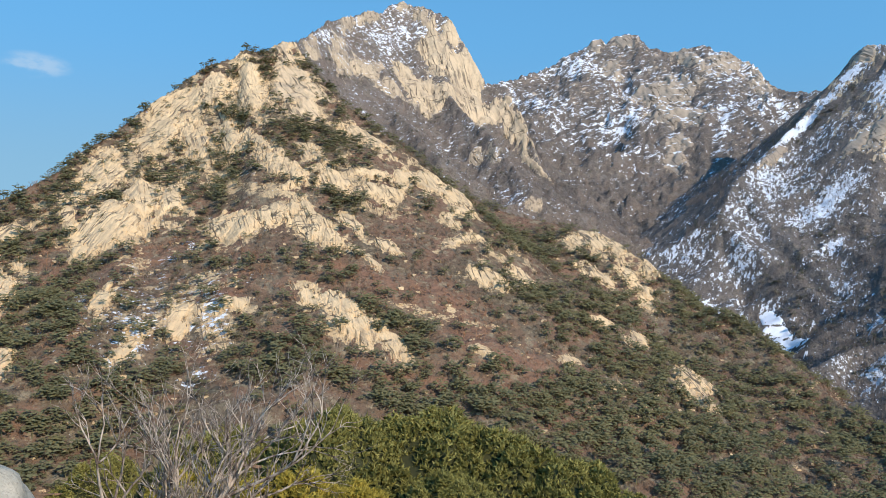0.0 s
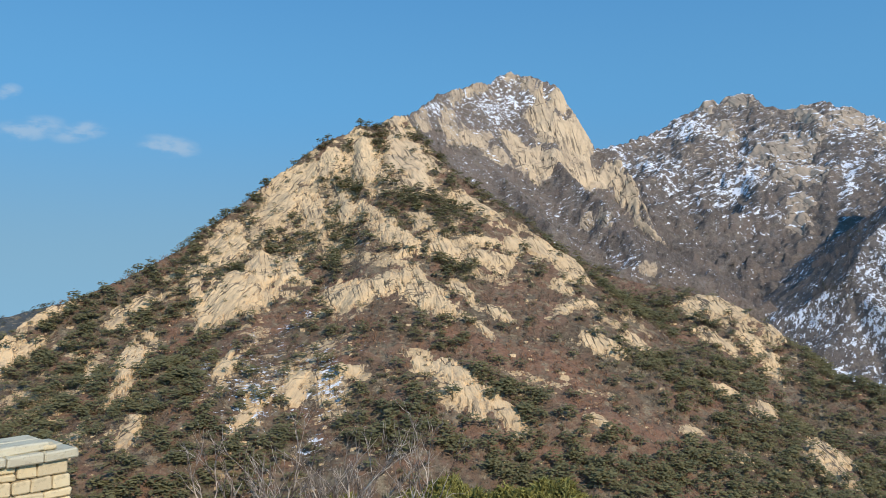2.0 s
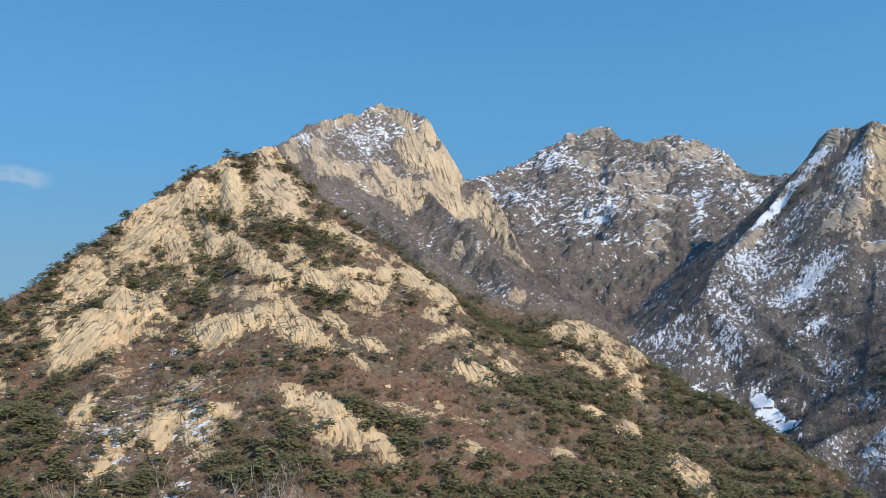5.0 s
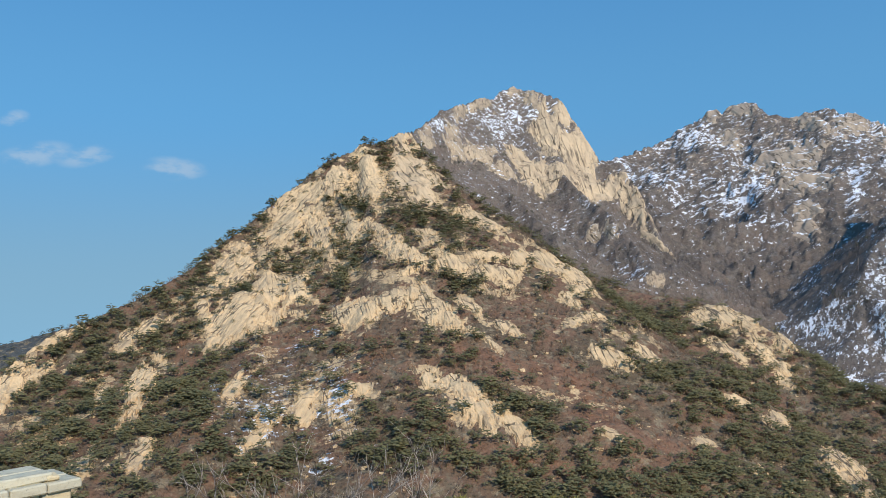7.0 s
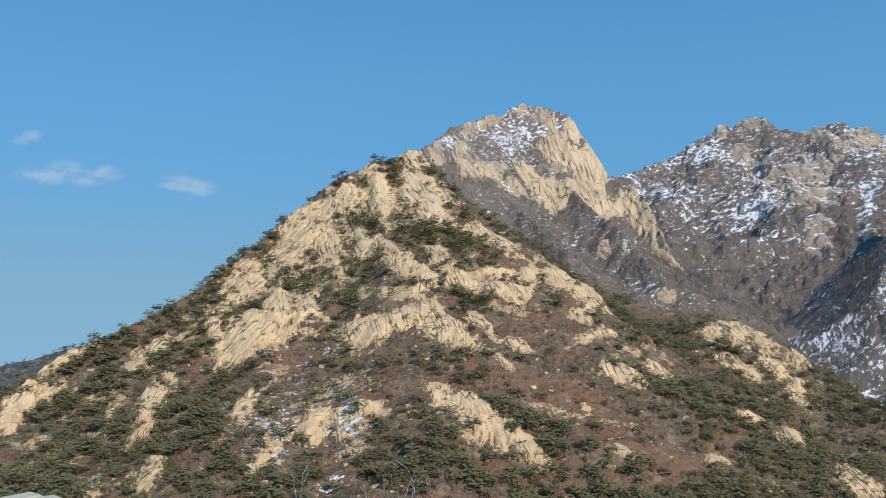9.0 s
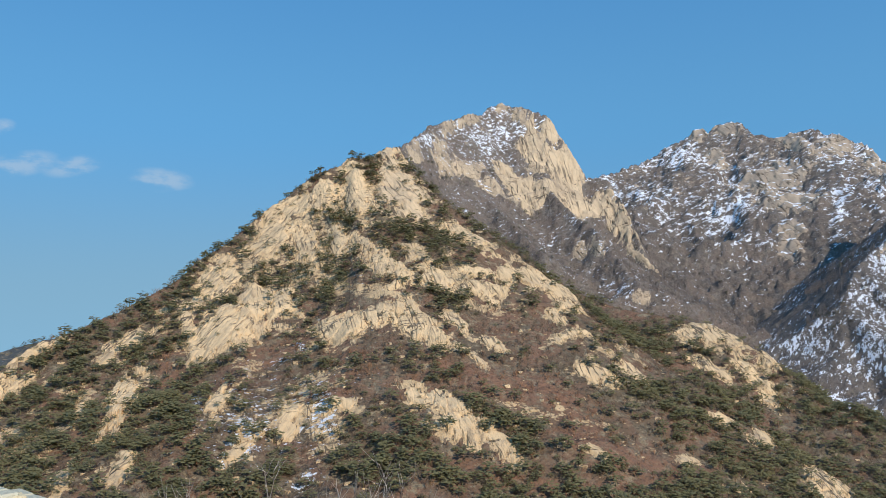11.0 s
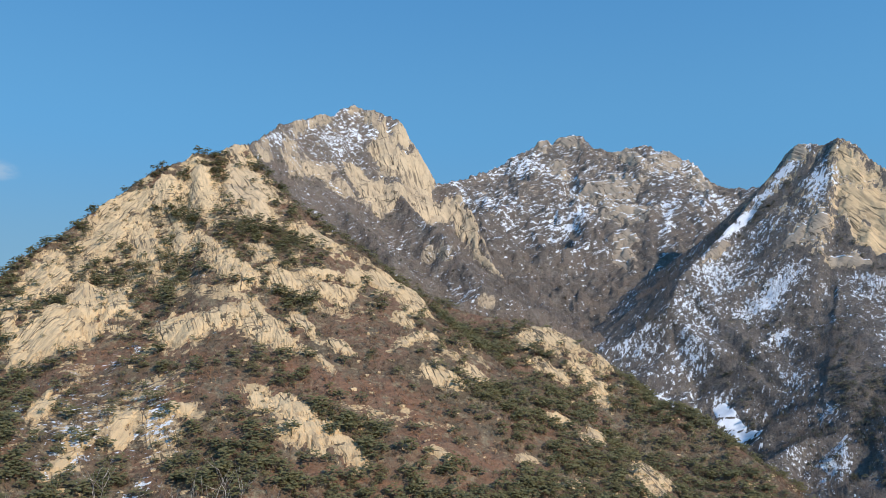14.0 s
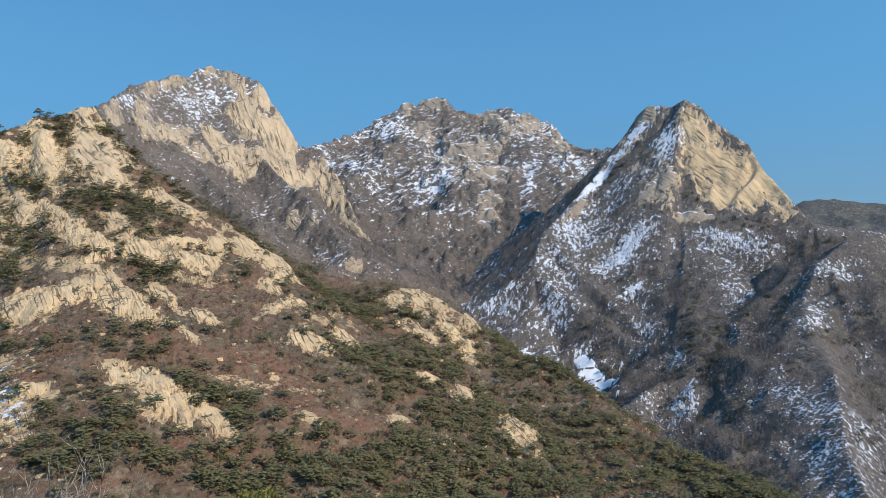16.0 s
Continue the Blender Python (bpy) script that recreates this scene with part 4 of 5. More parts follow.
def build_crag(name, crag, material, step, size, label, group, category="rock"):
    cx, cy, ux, uy, vx, vy, lift = crag
    nu = int(np.clip(2.7 * math.hypot(ux, uy) / step, 14, 110))
    nv = int(np.clip(2.7 * math.hypot(vx, vy) / step, 14, 110))
    a, b = np.meshgrid(np.linspace(-1.35, 1.35, nu), np.linspace(-1.35, 1.35, nv), indexing="ij")
    x, y = (cx + a * ux + b * vx).ravel(), (cy + a * uy + b * vy).ravel()
    z, rho = crag_surface(crag, x, y, size)
    me = grid_mesh(name, np.stack([x - cx, y - cy, z], 1), nu, nv, material, rho < 1.05)
    me.polygons.foreach_set("use_smooth", np.full(len(me.polygons), size > 10))
    ob = new(name, me)
    ob.location = (cx, cy, 0)
    return tagged(ob, label, category, group)


for k, crag in enumerate(SUMMIT_CRAGS):
    build_crag("granite_crag", crag, rock_face if k == 0 else rock_rib if crag[0] < -180 else rock_tan, 1.0, 11 if k == 0 else 8, "sunlit tan granite crag below the ridge", "crags of the front summit")
for crag in DOME_SLABS + MID_SLABS:
    build_crag("granite_slab", crag, rock_tan, 0.8, 6, "pale bare granite slab among winter brush", "slabs on the front slope")
for crag in LOW_SLABS:
    build_crag("granite_slab", crag, rock_tan, 0.7, 5, "tilted tan granite slab between dark pines", "slabs on the front slope")
for crag in WEST_SLABS:
    build_crag("rock_outcrop", crag, rock_rib, 0.7, 5, "weathered granite outcrop on the wooded flank", "outcrops of the west flank")
for crag in MAIN_FACES:
    build_crag("granite_cliff", crag, rock_cliff, 1.6, 11, "jointed tan granite cliff of the high peak", "cliffs of the high peak")
for crag in MAIN_TOWERS:
    build_crag("granite_tower", crag, rock_grey, 1.4, 8, "grey granite tower with snow on its ledges", "towers of the high peak")
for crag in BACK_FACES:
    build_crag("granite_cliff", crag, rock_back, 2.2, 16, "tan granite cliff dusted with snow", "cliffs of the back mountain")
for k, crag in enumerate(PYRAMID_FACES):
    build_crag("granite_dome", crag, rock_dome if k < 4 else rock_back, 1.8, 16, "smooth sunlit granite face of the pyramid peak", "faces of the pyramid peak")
for crag in SNOW:
    tagged(build_crag("snow_patch", crag, old_snow, 1.8, 12, "white snow lying in the valley bed", "snow", "snow"))


# ---- woods on the slopes ----
def pine_shape(rng, tufts, points, height, spread):
    """A mountain pine: a thin leaning trunk and flat, ragged layers of needles."""
    verts, tris = [], []
    lean = rng.uniform(-0.12, 0.12, 2) * height
    for k in range(3):
        verts.append((0.14 * math.cos(2.1 * k), 0.14 * math.sin(2.1 * k), -0.8))
    verts.append((lean[0], lean[1], height * 0.95))
    tris += [(0, 1, 3), (1, 2, 3), (2, 0, 3)]
    layers = (-0.55, -0.1, 0.3, 0.6)
    for t in range(tufts):
        turn, out = 2.4 * t + rng.uniform(-0.5, 0.5), math.sqrt((t + 0.4) / tufts)
        up = layers[rng.integers(0, 4)] * (1 - 0.55 * out) + rng.uniform(-0.06, 0.06)
        cx, cy = lean[0] * 0.6 + spread * 0.8 * out * math.cos(turn), lean[1] * 0.6 + spread * 0.8 * out * math.sin(turn)
        z = height * (0.7 - 0.2 * out * out + 0.36 * up)
        r = spread * rng.uniform(0.75, 1.25) / math.sqrt(tufts)
        base = len(verts)
        verts.append((cx, cy, z + r * rng.uniform(0.2, 0.45)))
        for p in range(points):
            a, rr = 6.2832 * p / points + rng.uniform(-0.6, 0.6), r * rng.uniform(0.6, 1.7)
            verts.append((cx + rr * math.cos(a), cy + rr * math.sin(a), z + rng.uniform(-0.35, 0.2) * r))
        for p in range(points):
            tris.append((base, base + 1 + p, base + 1 + (p + 1) % points))
    return np.array(verts), np.array(tris)


def brush_shape(rng, limbs, twigs, height, spread):
    """A bare broadleaf tree: a stem and fans of thin rising limbs."""
    verts, tris = [], []

    def blade(a, b, width):
        a, b = np.array(a), np.array(b)
        side = np.cross(b - a, rng.normal(size=3))
        side = side / (np.linalg.norm(side) + 1e-6) * width
        n = len(verts)
        verts.extend([a - side, a + side, b])
        tris.append((n, n + 1, n + 2))

    blade((0, 0, -0.6), (rng.uniform(-0.3, 0.3), rng.uniform(-0.3, 0.3), height * 0.8), 0.12)
    for _ in range(limbs):
        turn, low = rng.uniform(0, 6.28), height * rng.uniform(0.05, 0.5)
        out, top = spread * rng.uniform(0.4, 1.0), height * rng.uniform(0.6, 1.0)
        tip = (out * math.cos(turn), out * math.sin(turn), top)
        blade((0, 0, low), tip, 0.11)
        for _ in range(twigs):
            t = rng.uniform(0.35, 0.9)
            start = (tip[0] * t, tip[1] * t, low + (top - low) * t)
            blade(start, np.array(start) + rng.normal(size=3) * (0.5, 0.5, 0.4) * spread * 0.8 + (0, 0, 0.35 * height * 0.5), 0.10)
    return np.array(verts), np.array(tris)


def stand_shape(rng, stems, height, spread):
    """A few leafless trees close together, seen from far: upright stems that fork near the top."""
    verts, tris = [], []
    for _ in range(stems):
        px, py = rng.uniform(-spread, spread, 2)
        turn, h = rng.uniform(0, 6.28), height * rng.uniform(0.6, 1.1)
        dx, dy = 0.11 * math.cos(turn), 0.11 * math.sin(turn)
        lx, ly = rng.uniform(-0.5, 0.5, 2)
        n = len(verts)
        verts += [(px - dx, py - dy, -1.0), (px + dx, py + dy, -1.0), (px + lx, py + ly, h)]
        tris.append((n, n + 1, n + 2))
        for _ in range(2):
            t, gx, gy = rng.uniform(0.4, 0.7), rng.uniform(-1.2, 1.2), rng.uniform(-1.2, 1.2)
            n = len(verts)
            verts += [(px + lx * t - dx, py + ly * t - dy, h * t), (px + lx * t + dx, py + ly * t + dy, h * t + 0.3), (px + lx * t + gx, py + ly * t + gy, h * (t + 0.4))]
            tris.append((n, n + 1, n + 2))
    return np.array(verts), np.array(tris)


def planted(name, shapes, x, y, z, sizes, rng, material, label, category):
    """Many trees as one mesh."""
    verts, tris, start = [], [], 0
    kind, turns = rng.integers(0, len(shapes), len(x)), rng.uniform(0, 6.2832, len(x))
    for k, (sv, st) in enumerate(shapes):
        who = np.nonzero(kind == k)[0]
        if not len(who):
            continue
        c, s = np.cos(turns[who])[:, None], np.sin(turns[who])[:, None]
        size = sizes[who][:, None]
        vx = (sv[None, :, 0] * c - sv[None, :, 1] * s) * size + x[who][:, None]
        vy = (sv[None, :, 0] * s + sv[None, :, 1] * c) * size + y[who][:, None]
        vz = sv[None, :, 2] * size + z[who][:, None]
        verts.append(np.stack([vx, vy, vz], -1).reshape(-1, 3))
        tris.append((st[None] + (start + np.arange(len(who)) * len(sv))[:, None, None]).reshape(-1, 3))
        start += len(who) * len(sv)
    me = poly_mesh(name, np.concatenate(verts), np.concatenate(tris), material)
    return tagged(new(name, me), label, category, kind="stuff")


def spots(rng, count, azimuths, distances):
    a = np.radians(rng.uniform(*azimuths, count))
    r = np.sqrt(rng.uniform(distances[0] ** 2, distances[1] ** 2, count))
    return r * np.sin(a), r * np.cos(a)


def rocky(x, y):
    bare = np.zeros(x.shape, dtype=bool)
    for crag in CRAGS + SNOW:
        reach = 1.5 * (math.hypot(crag[2], crag[3]) + math.hypot(crag[4], crag[5]))
        near = (np.abs(x - crag[0]) < reach) & (np.abs(y - crag[1]) < reach)
        if near.any():
            bare[near] |= within(crag, x[near], y[near]) < 0.98
    return bare


def surface_height(x, y):
    """The land with the crags that stand out of it."""
    best = land_height(x, y)
    for crag in CRAGS:
        near = (np.abs(x - crag[0]) < 1.4 * (abs(crag[2]) + abs(crag[4]))) & (np.abs(y - crag[1]) < 1.4 * (abs(crag[3]) + abs(crag[5])))
        if near.any():
            z, rho = crag_surface(crag, x[near], y[near], 8)
            best[near] = np.where(rho < 1.0, np.maximum(best[near], z), best[near])
    return best


def grown(rng, heights, count, azimuths, distances, chance, on_rock):
    """Places on a massif where trees stand, thinned by chance and kept off bare rock."""
    x, y = spots(rng, count, azimuths, distances)
    z = heights.height(x, y)
    ok = rng.uniform(0, 1, count) < chance(x, y, z)
    ok[ok] = z[ok] > land_height(x[ok], y[ok]) - 0.2
    bare = rocky(x, y)
    ok &= ~bare | (rng.uniform(0, 1, count) < on_rock)
    return x[ok], y[ok], np.maximum(z[ok], surface_height(x[ok], y[ok]))


rng = np.random.default_rng(11)
NEAR_PINES = [pine_shape(rng, 31, 4, 4.0, 2.7) for _ in range(6)]
FAR_PINES = [pine_shape(rng, 22, 4, 4.2, 2.5) for _ in range(5)]
SMALL_PINES = [pine_shape(rng, 11, 4, 4.6, 2.7) for _ in range(4)]
BRUSH = [brush_shape(rng, 9, 2, 4.2, 2.2) for _ in range(6)]
THIN_BRUSH = [stand_shape(rng, 8, 6.5, 3.2) for _ in range(6)]


def front_pines(x, y, z):
    clump = cloudy(x, y, 46, 4, 101)
    rock = covered(FRONT_ROCK, x, y, 0.3, False)
    low = np.clip((-40 - z) / 50, 0, 1)
    west = 0.06 * np.clip((-x - 190) / 60, 0, 1) + 0.16 * np.clip((x - 40) / 60, 0, 1)
    crest_line = 0.08 * (x < -240) * np.clip(1 - crest_height(FRONT_CREST_WEST, x, y, 0)[1] / 14, 0, 1)
    stands = 0.8 * covered(PINE_STANDS, x, y, 0.5) - 0.55 * covered(RED_BRUSH, x, y, 0.5)
    open_slope = np.clip(0.58 + 0.75 * clump + 0.1 * low + west + crest_line + stands, 0.05, 1) * np.clip(1.05 - 1.1 * rock, 0.1, 1)
    return np.maximum(open_slope, 0.5 * covered(CREST_PINES, x, y, 0.5))


def front_brush(x, y, z):
    return np.clip(0.7 - 0.4 * cloudy(x, y, 46, 4, 101) + 0.4 * covered(RED_BRUSH, x, y, 0.5), 0.15, 1) * np.clip(1.0 - 1.5 * covered(FRONT_ROCK, x, y, 0.3, False), 0.06, 1)


def even(x, y, z):
    return np.clip(0.6 + 0.6 * cloudy(x, y, 60, 3, 111), 0.1, 1) * np.clip(1.1 - z / 200, 0.0, 1)


def sparse_pines(x, y, z):
    stands = covered(MAIN_PINES + PYRAMID_WOODS + EAST_WOODS, x, y, 0.5)
    return np.clip(0.04 + 0.5 * cloudy(x, y, 70, 4, 121) * np.clip(1.0 - z / 160, 0.0, 1) + stands, 0.0, 1)


def off_crest(massif, chance):
    """Bare stands keep below the windy crest."""
    return lambda x, y, z: chance(x, y, z) * np.clip(crest_height(massif.crests[0], x, y, 0)[1] / 20 - 0.5, 0, 1)


x, y, z = grown(rng, FRONT_MAP, 23500, (-40, 44), (290, 770), front_pines, 0.4)
tall, near = 0.75 + 1.45 * rng.uniform(0, 1, len(x)) ** 1.8, np.hypot(x, y) < 500
planted("pine_wood", NEAR_PINES, x[near], y[near], z[near], tall[near], rng, pine_far, "dark green mountain pines on the lower slope", "pine trees")
planted("pine_wood", FAR_PINES, x[~near], y[~near], z[~near], tall[~near], rng, pine_far, "dark green mountain pines among the crags", "pine trees")
x, y, z = grown(rng, FRONT_MAP, 16000, (-40, 44), (290, 770), front_brush, 0.04)
red = covered(RED_BRUSH, x, y, 0.6) > rng.uniform(0.1, 0.7, len(x))
for who, tint, label in ((red, brush_russet, "russet brush with withered leaves on the slope"), (~red, brush_brown, "leafless grey brown brush covering the slope")):
    planted("bare_wood", BRUSH, x[who], y[who], z[who], rng.uniform(0.5, 1.1, who.sum()), rng, tint, label, "bare trees")
for massif, heights, azimuths, distances, bare, green in (
        (MAIN, MAIN_MAP, (-10, 22), (780, 1260), 14000, 5000), (BACK, BACK_MAP, (4, 33), (880, 1700), 12000, 1600),
        (PYRAMID, PYRAMID_MAP, (19, 46), (520, 1150), 14000, 9000), (EAST, EAST_MAP, (26, 50), (400, 900), 8000, 5000)):
    x, y, z = grown(rng, heights, bare, azimuths, distances, off_crest(massif, even), 0.03)
    planted("bare_wood", THIN_BRUSH, x, y, z, rng.uniform(0.6, 1.15, len(x)), rng, brush_grey, "leafless grey trees over snowy ground", "bare trees")
    x, y, z = grown(rng, heights, green, azimuths, distances, sparse_pines, 0.05)
    planted("pine_wood", SMALL_PINES, x, y, z, rng.uniform(0.5, 1.2, len(x)), rng, pine_shade_tint, "dark pines scattered on the far slopes", "pine trees")


def crag_shrubs(x, y, z):
    """Small pines root in the joints of the crags."""
    bare = covered(FRONT_ROCK, x, y, 0.3, False)
    return bare * np.clip(0.1 + 0.8 * cloudy(x, y, 13, 3, 141), 0.02, 1)


x, y, z = grown(rng, FRONT_MAP, 16000, (-38, 30), (340, 770), crag_shrubs, 1.0)
planted("pine_scrub", SMALL_PINES, x, y, z - 0.3, rng.uniform(0.22, 0.75, len(x)), rng, pine_far, "small dark pines rooted in the granite joints", "pine trees")


def stone_shape(rng):
    """A broken block of rock, half buried."""
    corners = [(i, j, k) for i in (-1, 1) for j in (-1, 1) for k in (-1, 1)]
    verts = np.array(corners) * (1.2, 0.6, 0.38) * rng.uniform(0.6, 1.25, (8, 3)) + rng.uniform(-0.12, 0.12, (8, 3))
    quads = [(0, 1, 3, 2), (4, 6, 7, 5), (0, 4, 5, 1), (2, 3, 7, 6), (0, 2, 6, 4), (1, 5, 7, 3)]
    return verts, np.array([t for a, b, c, d in quads for t in ((a, b, c), (a, c, d))])


def rubble(x, y, z):
    cover = front_cover(x, y, z)
    return np.clip(0.05 + 0.9 * cover["rock"] + 1.2 * cover["snow"] + 0.4 * cloudy(x, y, 30, 3, 131), 0.02, 1)


x, y, z = grown(rng, FRONT_MAP, 9000, (-40, 30), (300, 760), rubble, 0.0)
planted("scattered_stones", [stone_shape(rng) for _ in range(8)], x, y, z - 0.1, 0.5 + 1.6 * rng.uniform(0, 1, len(x)) ** 3, rng, rock_tan, "broken tan granite blocks strewn between crags", "stones")


class Valley:
    """The valley floor, for what grows there."""

    def height(self, x, y):
        return floor_height(x, y)


x, y, z = grown(rng, Valley(), 9000, (15, 48), (430, 950), even, 0.0)
planted("bare_wood", THIN_BRUSH, x, y, z, rng.uniform(0.6, 1.2, len(x)), rng, brush_grey, "leafless grey trees along the valley floor", "bare trees")
x, y, z = grown(rng, Valley(), 5000, (15, 48), (430, 950), even, 0.0)
planted("pine_wood", SMALL_PINES, x, y, z, rng.uniform(0.6, 1.3, len(x)), rng, pine_shade_tint, "dark pines along the valley floor", "pine trees")
x, y, z = grown(rng, WEST_MAP, 2600, (-50, -26), (760, 1400), even, 0.0)
planted("pine_wood", SMALL_PINES, x, y, z, rng.uniform(0.7, 1.3, len(x)), rng, pine_shade_tint, "dark pines along the low far ridge", "pine trees")


# ---- near things: wall, boulder, leafless tree, dwarf pines, clouds ----
def mesh_of(name, bm, material, smooth=False):
    me = bpy.data.meshes.new(name)
    bm.to_mesh(me)
    bm.free()
    me.materials.append(material)
    if smooth:
        me.polygons.foreach_set("use_smooth", np.ones(len(me.polygons), dtype=bool))
    return me


def part(name, data, parent, label=""):
    ob = new(name, data)
    ob.parent = parent
    return tagged(ob, label)


def land_at(x, y):
    return float(land_height(np.array([float(x)]), np.array([float(y)]))[0])


def stone_material(name, light, dark):
    s = Shader(name, 0.88, 0.2)
    c = s.mix(dark, light, s.piece())
    c = s.mix(c, (0.33, 0.27, 0.18), s.ranged(s.noise(0.16, 4, 0.7), 0.5, 0.75, 0.0, 0.55))
    c = s.mix(c, (0.16, 0.15, 0.12), s.ranged(s.noise(0.035, 3, 0.7), 0.58, 0.75, 0.0, 0.5))
    return s.done(c, s.bump(s.noise(0.05, 6, 0.7), 0.02))


wall_stone = stone_material("pale_wall_granite", (0.80, 0.67, 0.41), (0.60, 0.50, 0.32))
coping_stone = stone_material("grey_coping_granite", (0.64, 0.59, 0.43), (0.54, 0.50, 0.37))
mortar = stone_material("earth_in_the_joints", (0.16, 0.13, 0.09), (0.14, 0.115, 0.08))


def stone_mesh(rng, sx, sy, sz, material, worn=0.03):
    """A hewn block with worn, uneven edges."""
    bm = bmesh.new()
    bmesh.ops.create_cube(bm, size=1)
    for v in bm.verts:
        v.co = Vector((v.co.x * sx, v.co.y * sy, v.co.z * sz)) + Vector(rng.uniform(-worn, worn, 3)) * 0.7
    bmesh.ops.bevel(bm, geom=list(bm.edges), offset=min(worn, 0.3 * min(sx, sy, sz)), segments=1, affect="EDGES")
    return mesh_of("stone", bm, material)


def build_wall():
    """The fortress wall: coping slabs in two layers over courses of pale blocks, ending in a corner."""
    rng = np.random.default_rng(5)
    corner, along = Vector((-7.36, 13.03, 0)), Vector((-0.594, -0.804, 0)).normalized()
    face = Vector((-along.y, along.x, 0)) * -1
    if face.x < 0:
        face = -face
    turn = math.atan2(along.y, along.x)
    top, thick, length = -1.20, 0.95, 7.0
    foot = land_at(corner.x, corner.y) - 0.5
    wall = new("wall_fortress")
    wall.location = (corner.x, corner.y, foot)
    tagged(wall, "pale granite fortress wall with grey coping slabs", "wall", kind="structure")
    base = Matrix.Translation((0, 0, -foot)) @ Matrix.Rotation(turn, 4, "Z")
    out = 1 if (Matrix.Rotation(-turn, 4, "Z") @ face).y > 0 else -1

    def put(name, sx, sy, sz, x, y, z, material, tilt=0.0, worn=0.03):
        ob = part(name, stone_mesh(rng, sx, sy, sz, material, worn), wall)
        ob.matrix_basis = base @ pose(x, y, z, tilt * rng.uniform(-1, 1), tilt * rng.uniform(-1, 1), tilt * rng.uniform(-1, 1))

    core_top = top - 0.33
    put("core", length - 0.1, thick - 0.14, core_top - foot, length / 2 + 0.05, -out * thick / 2, (core_top + foot) / 2, mortar, 0, 0.01)
    z = top
    for high, sink, lip in ((0.13, 0.16, 0.02), (0.155, 0.0, -0.13)):
        x = lip + (0.26 if sink else 0.0)
        while x < length:
            w = rng.uniform(0.55, 0.95)
            for side in (0, 1):
                deep = (thick + 0.26 - 2 * sink) / 2
                put("coping_slab", w - 0.02, deep - 0.015, high, x + w / 2, out * (0.13 - sink) - out * deep * (side + 0.5), z - high / 2, coping_stone, 1.2, 0.025)
            x += w
        z -= high
    put("coping_stone", 0.2, 0.22, 0.09, 0.28, -out * 0.12, top - 0.075, wall_stone, 6)
    row = 0
    while z > foot:
        high = (0.25, 0.23, 0.30, 0.24, 0.33, 0.28)[row % 6]
        batter = 0.03 * row
        x = -batter
        while x < length:
            w = rng.uniform(0.28, 0.62)
            split = rng.uniform() < 0.2 and high > 0.24
            for piece in range(2 if split else 1):
                h = high / (2 if split else 1)
                put("stone", w - 0.018, 0.3, h - 0.018, x + w / 2, out * (batter - 0.15 + rng.uniform(-0.015, 0.015)), z - h * (piece + 0.5), wall_stone, 1.3, 0.024)
            x += w
        y = 0.3
        while y < thick:
            w = rng.uniform(0.3, 0.5)
            put("stone", 0.3, w - 0.018, high - 0.018, 0.15 - batter, -out * (y + w / 2), z - high / 2, wall_stone, 1.3, 0.024)
            y += w
        z -= high
        row += 1


def build_boulder(x, y, size, seed, label):
    bm = bmesh.new()
    bmesh.ops.create_icosphere(bm, subdivisions=5, radius=1)
    for v in bm.verts:
        p = v.co.copy()
        flat = 1 + 0.22 * noise.noise(p * 0.9 + Vector((seed, 0, 0))) + 0.08 * noise.noise(p * 2.6) + 0.025 * noise.noise(p * 8)
        v.co = Vector((p.x * size[0], p.y * size[1], p.z * size[2])) * flat
    ob = new("boulder", mesh_of("boulder", bm, rock_near, True))
    ob.location = (x, y, land_at(x, y) + size[2] * 0.45)
    return tagged(ob, label, "boulder")


def tube(verts, faces, points, radii, sides=5):
    """A tapering branch along a line of points."""
    start = len(verts)
    for i, (p, r) in enumerate(zip(points, radii)):
        way = (points[min(i + 1, len(points) - 1)] - points[max(i - 1, 0)]).normalized()
        u = way.orthogonal().normalized()
        v = way.cross(u)
        for k in range(sides):
            a = 6.2832 * k / sides
            verts.append(p + u * (r * math.cos(a)) + v * (r * math.sin(a)))
    for i in range(len(points) - 1):
        for k in range(sides):
            a, b = start + i * sides + k, start + i * sides + (k + 1) % sides
            faces.append((a, b, b + sides, a + sides))


def branching(verts, faces, rng, base, way, length, radius, depth, spread, rise):
    """A branch that wanders, tapers and forks."""
    n = 6 if depth > 1 else 4
    points, p, d = [base], base.copy(), way.normalized()
    for _ in range(n):
        d = (d + Vector(rng.normal(size=3)) * 0.16 + Vector((0, 0, rise))).normalized()
        p = p + d * (length / n)
        points.append(p.copy())
    tip = radius * (0.45 if depth else 0.3)
    tube(verts, faces, points, [radius + (tip - radius) * i / n for i in range(n + 1)], 5 if depth > 1 else 3)
    if depth == 0:
        return
    for k in range(rng.integers(3, 6)):
        at = rng.integers(2, n + 1)
        off = Vector(rng.normal(size=3))
        off = (off - off.project(d)).normalized()
        branching(verts, faces, rng, points[at], d * 0.9 + off * spread * rng.uniform(0.6, 1.2), length * rng.uniform(0.45, 0.72), radius * (0.75 - 0.045 * at), depth - 1, spread, rise)


def bark_material(name, light, dark):
    s = Shader(name, 0.85, 0.2)
    c = s.mix(dark, light, s.ranged(s.noise(0.12, 4, 0.7, s.stretched(1, 1, 0.35)), 0.35, 0.65))
    return s.done(c, s.bump(s.noise(0.02, 4), 0.006))


# pale bark; sunlit edges and shade sides of the stems are mixed into its tones
bark_lit_shaded = bark_material("pale_bark_lit_and_shaded", (0.60, 0.50, 0.40), (0.10, 0.07, 0.055))
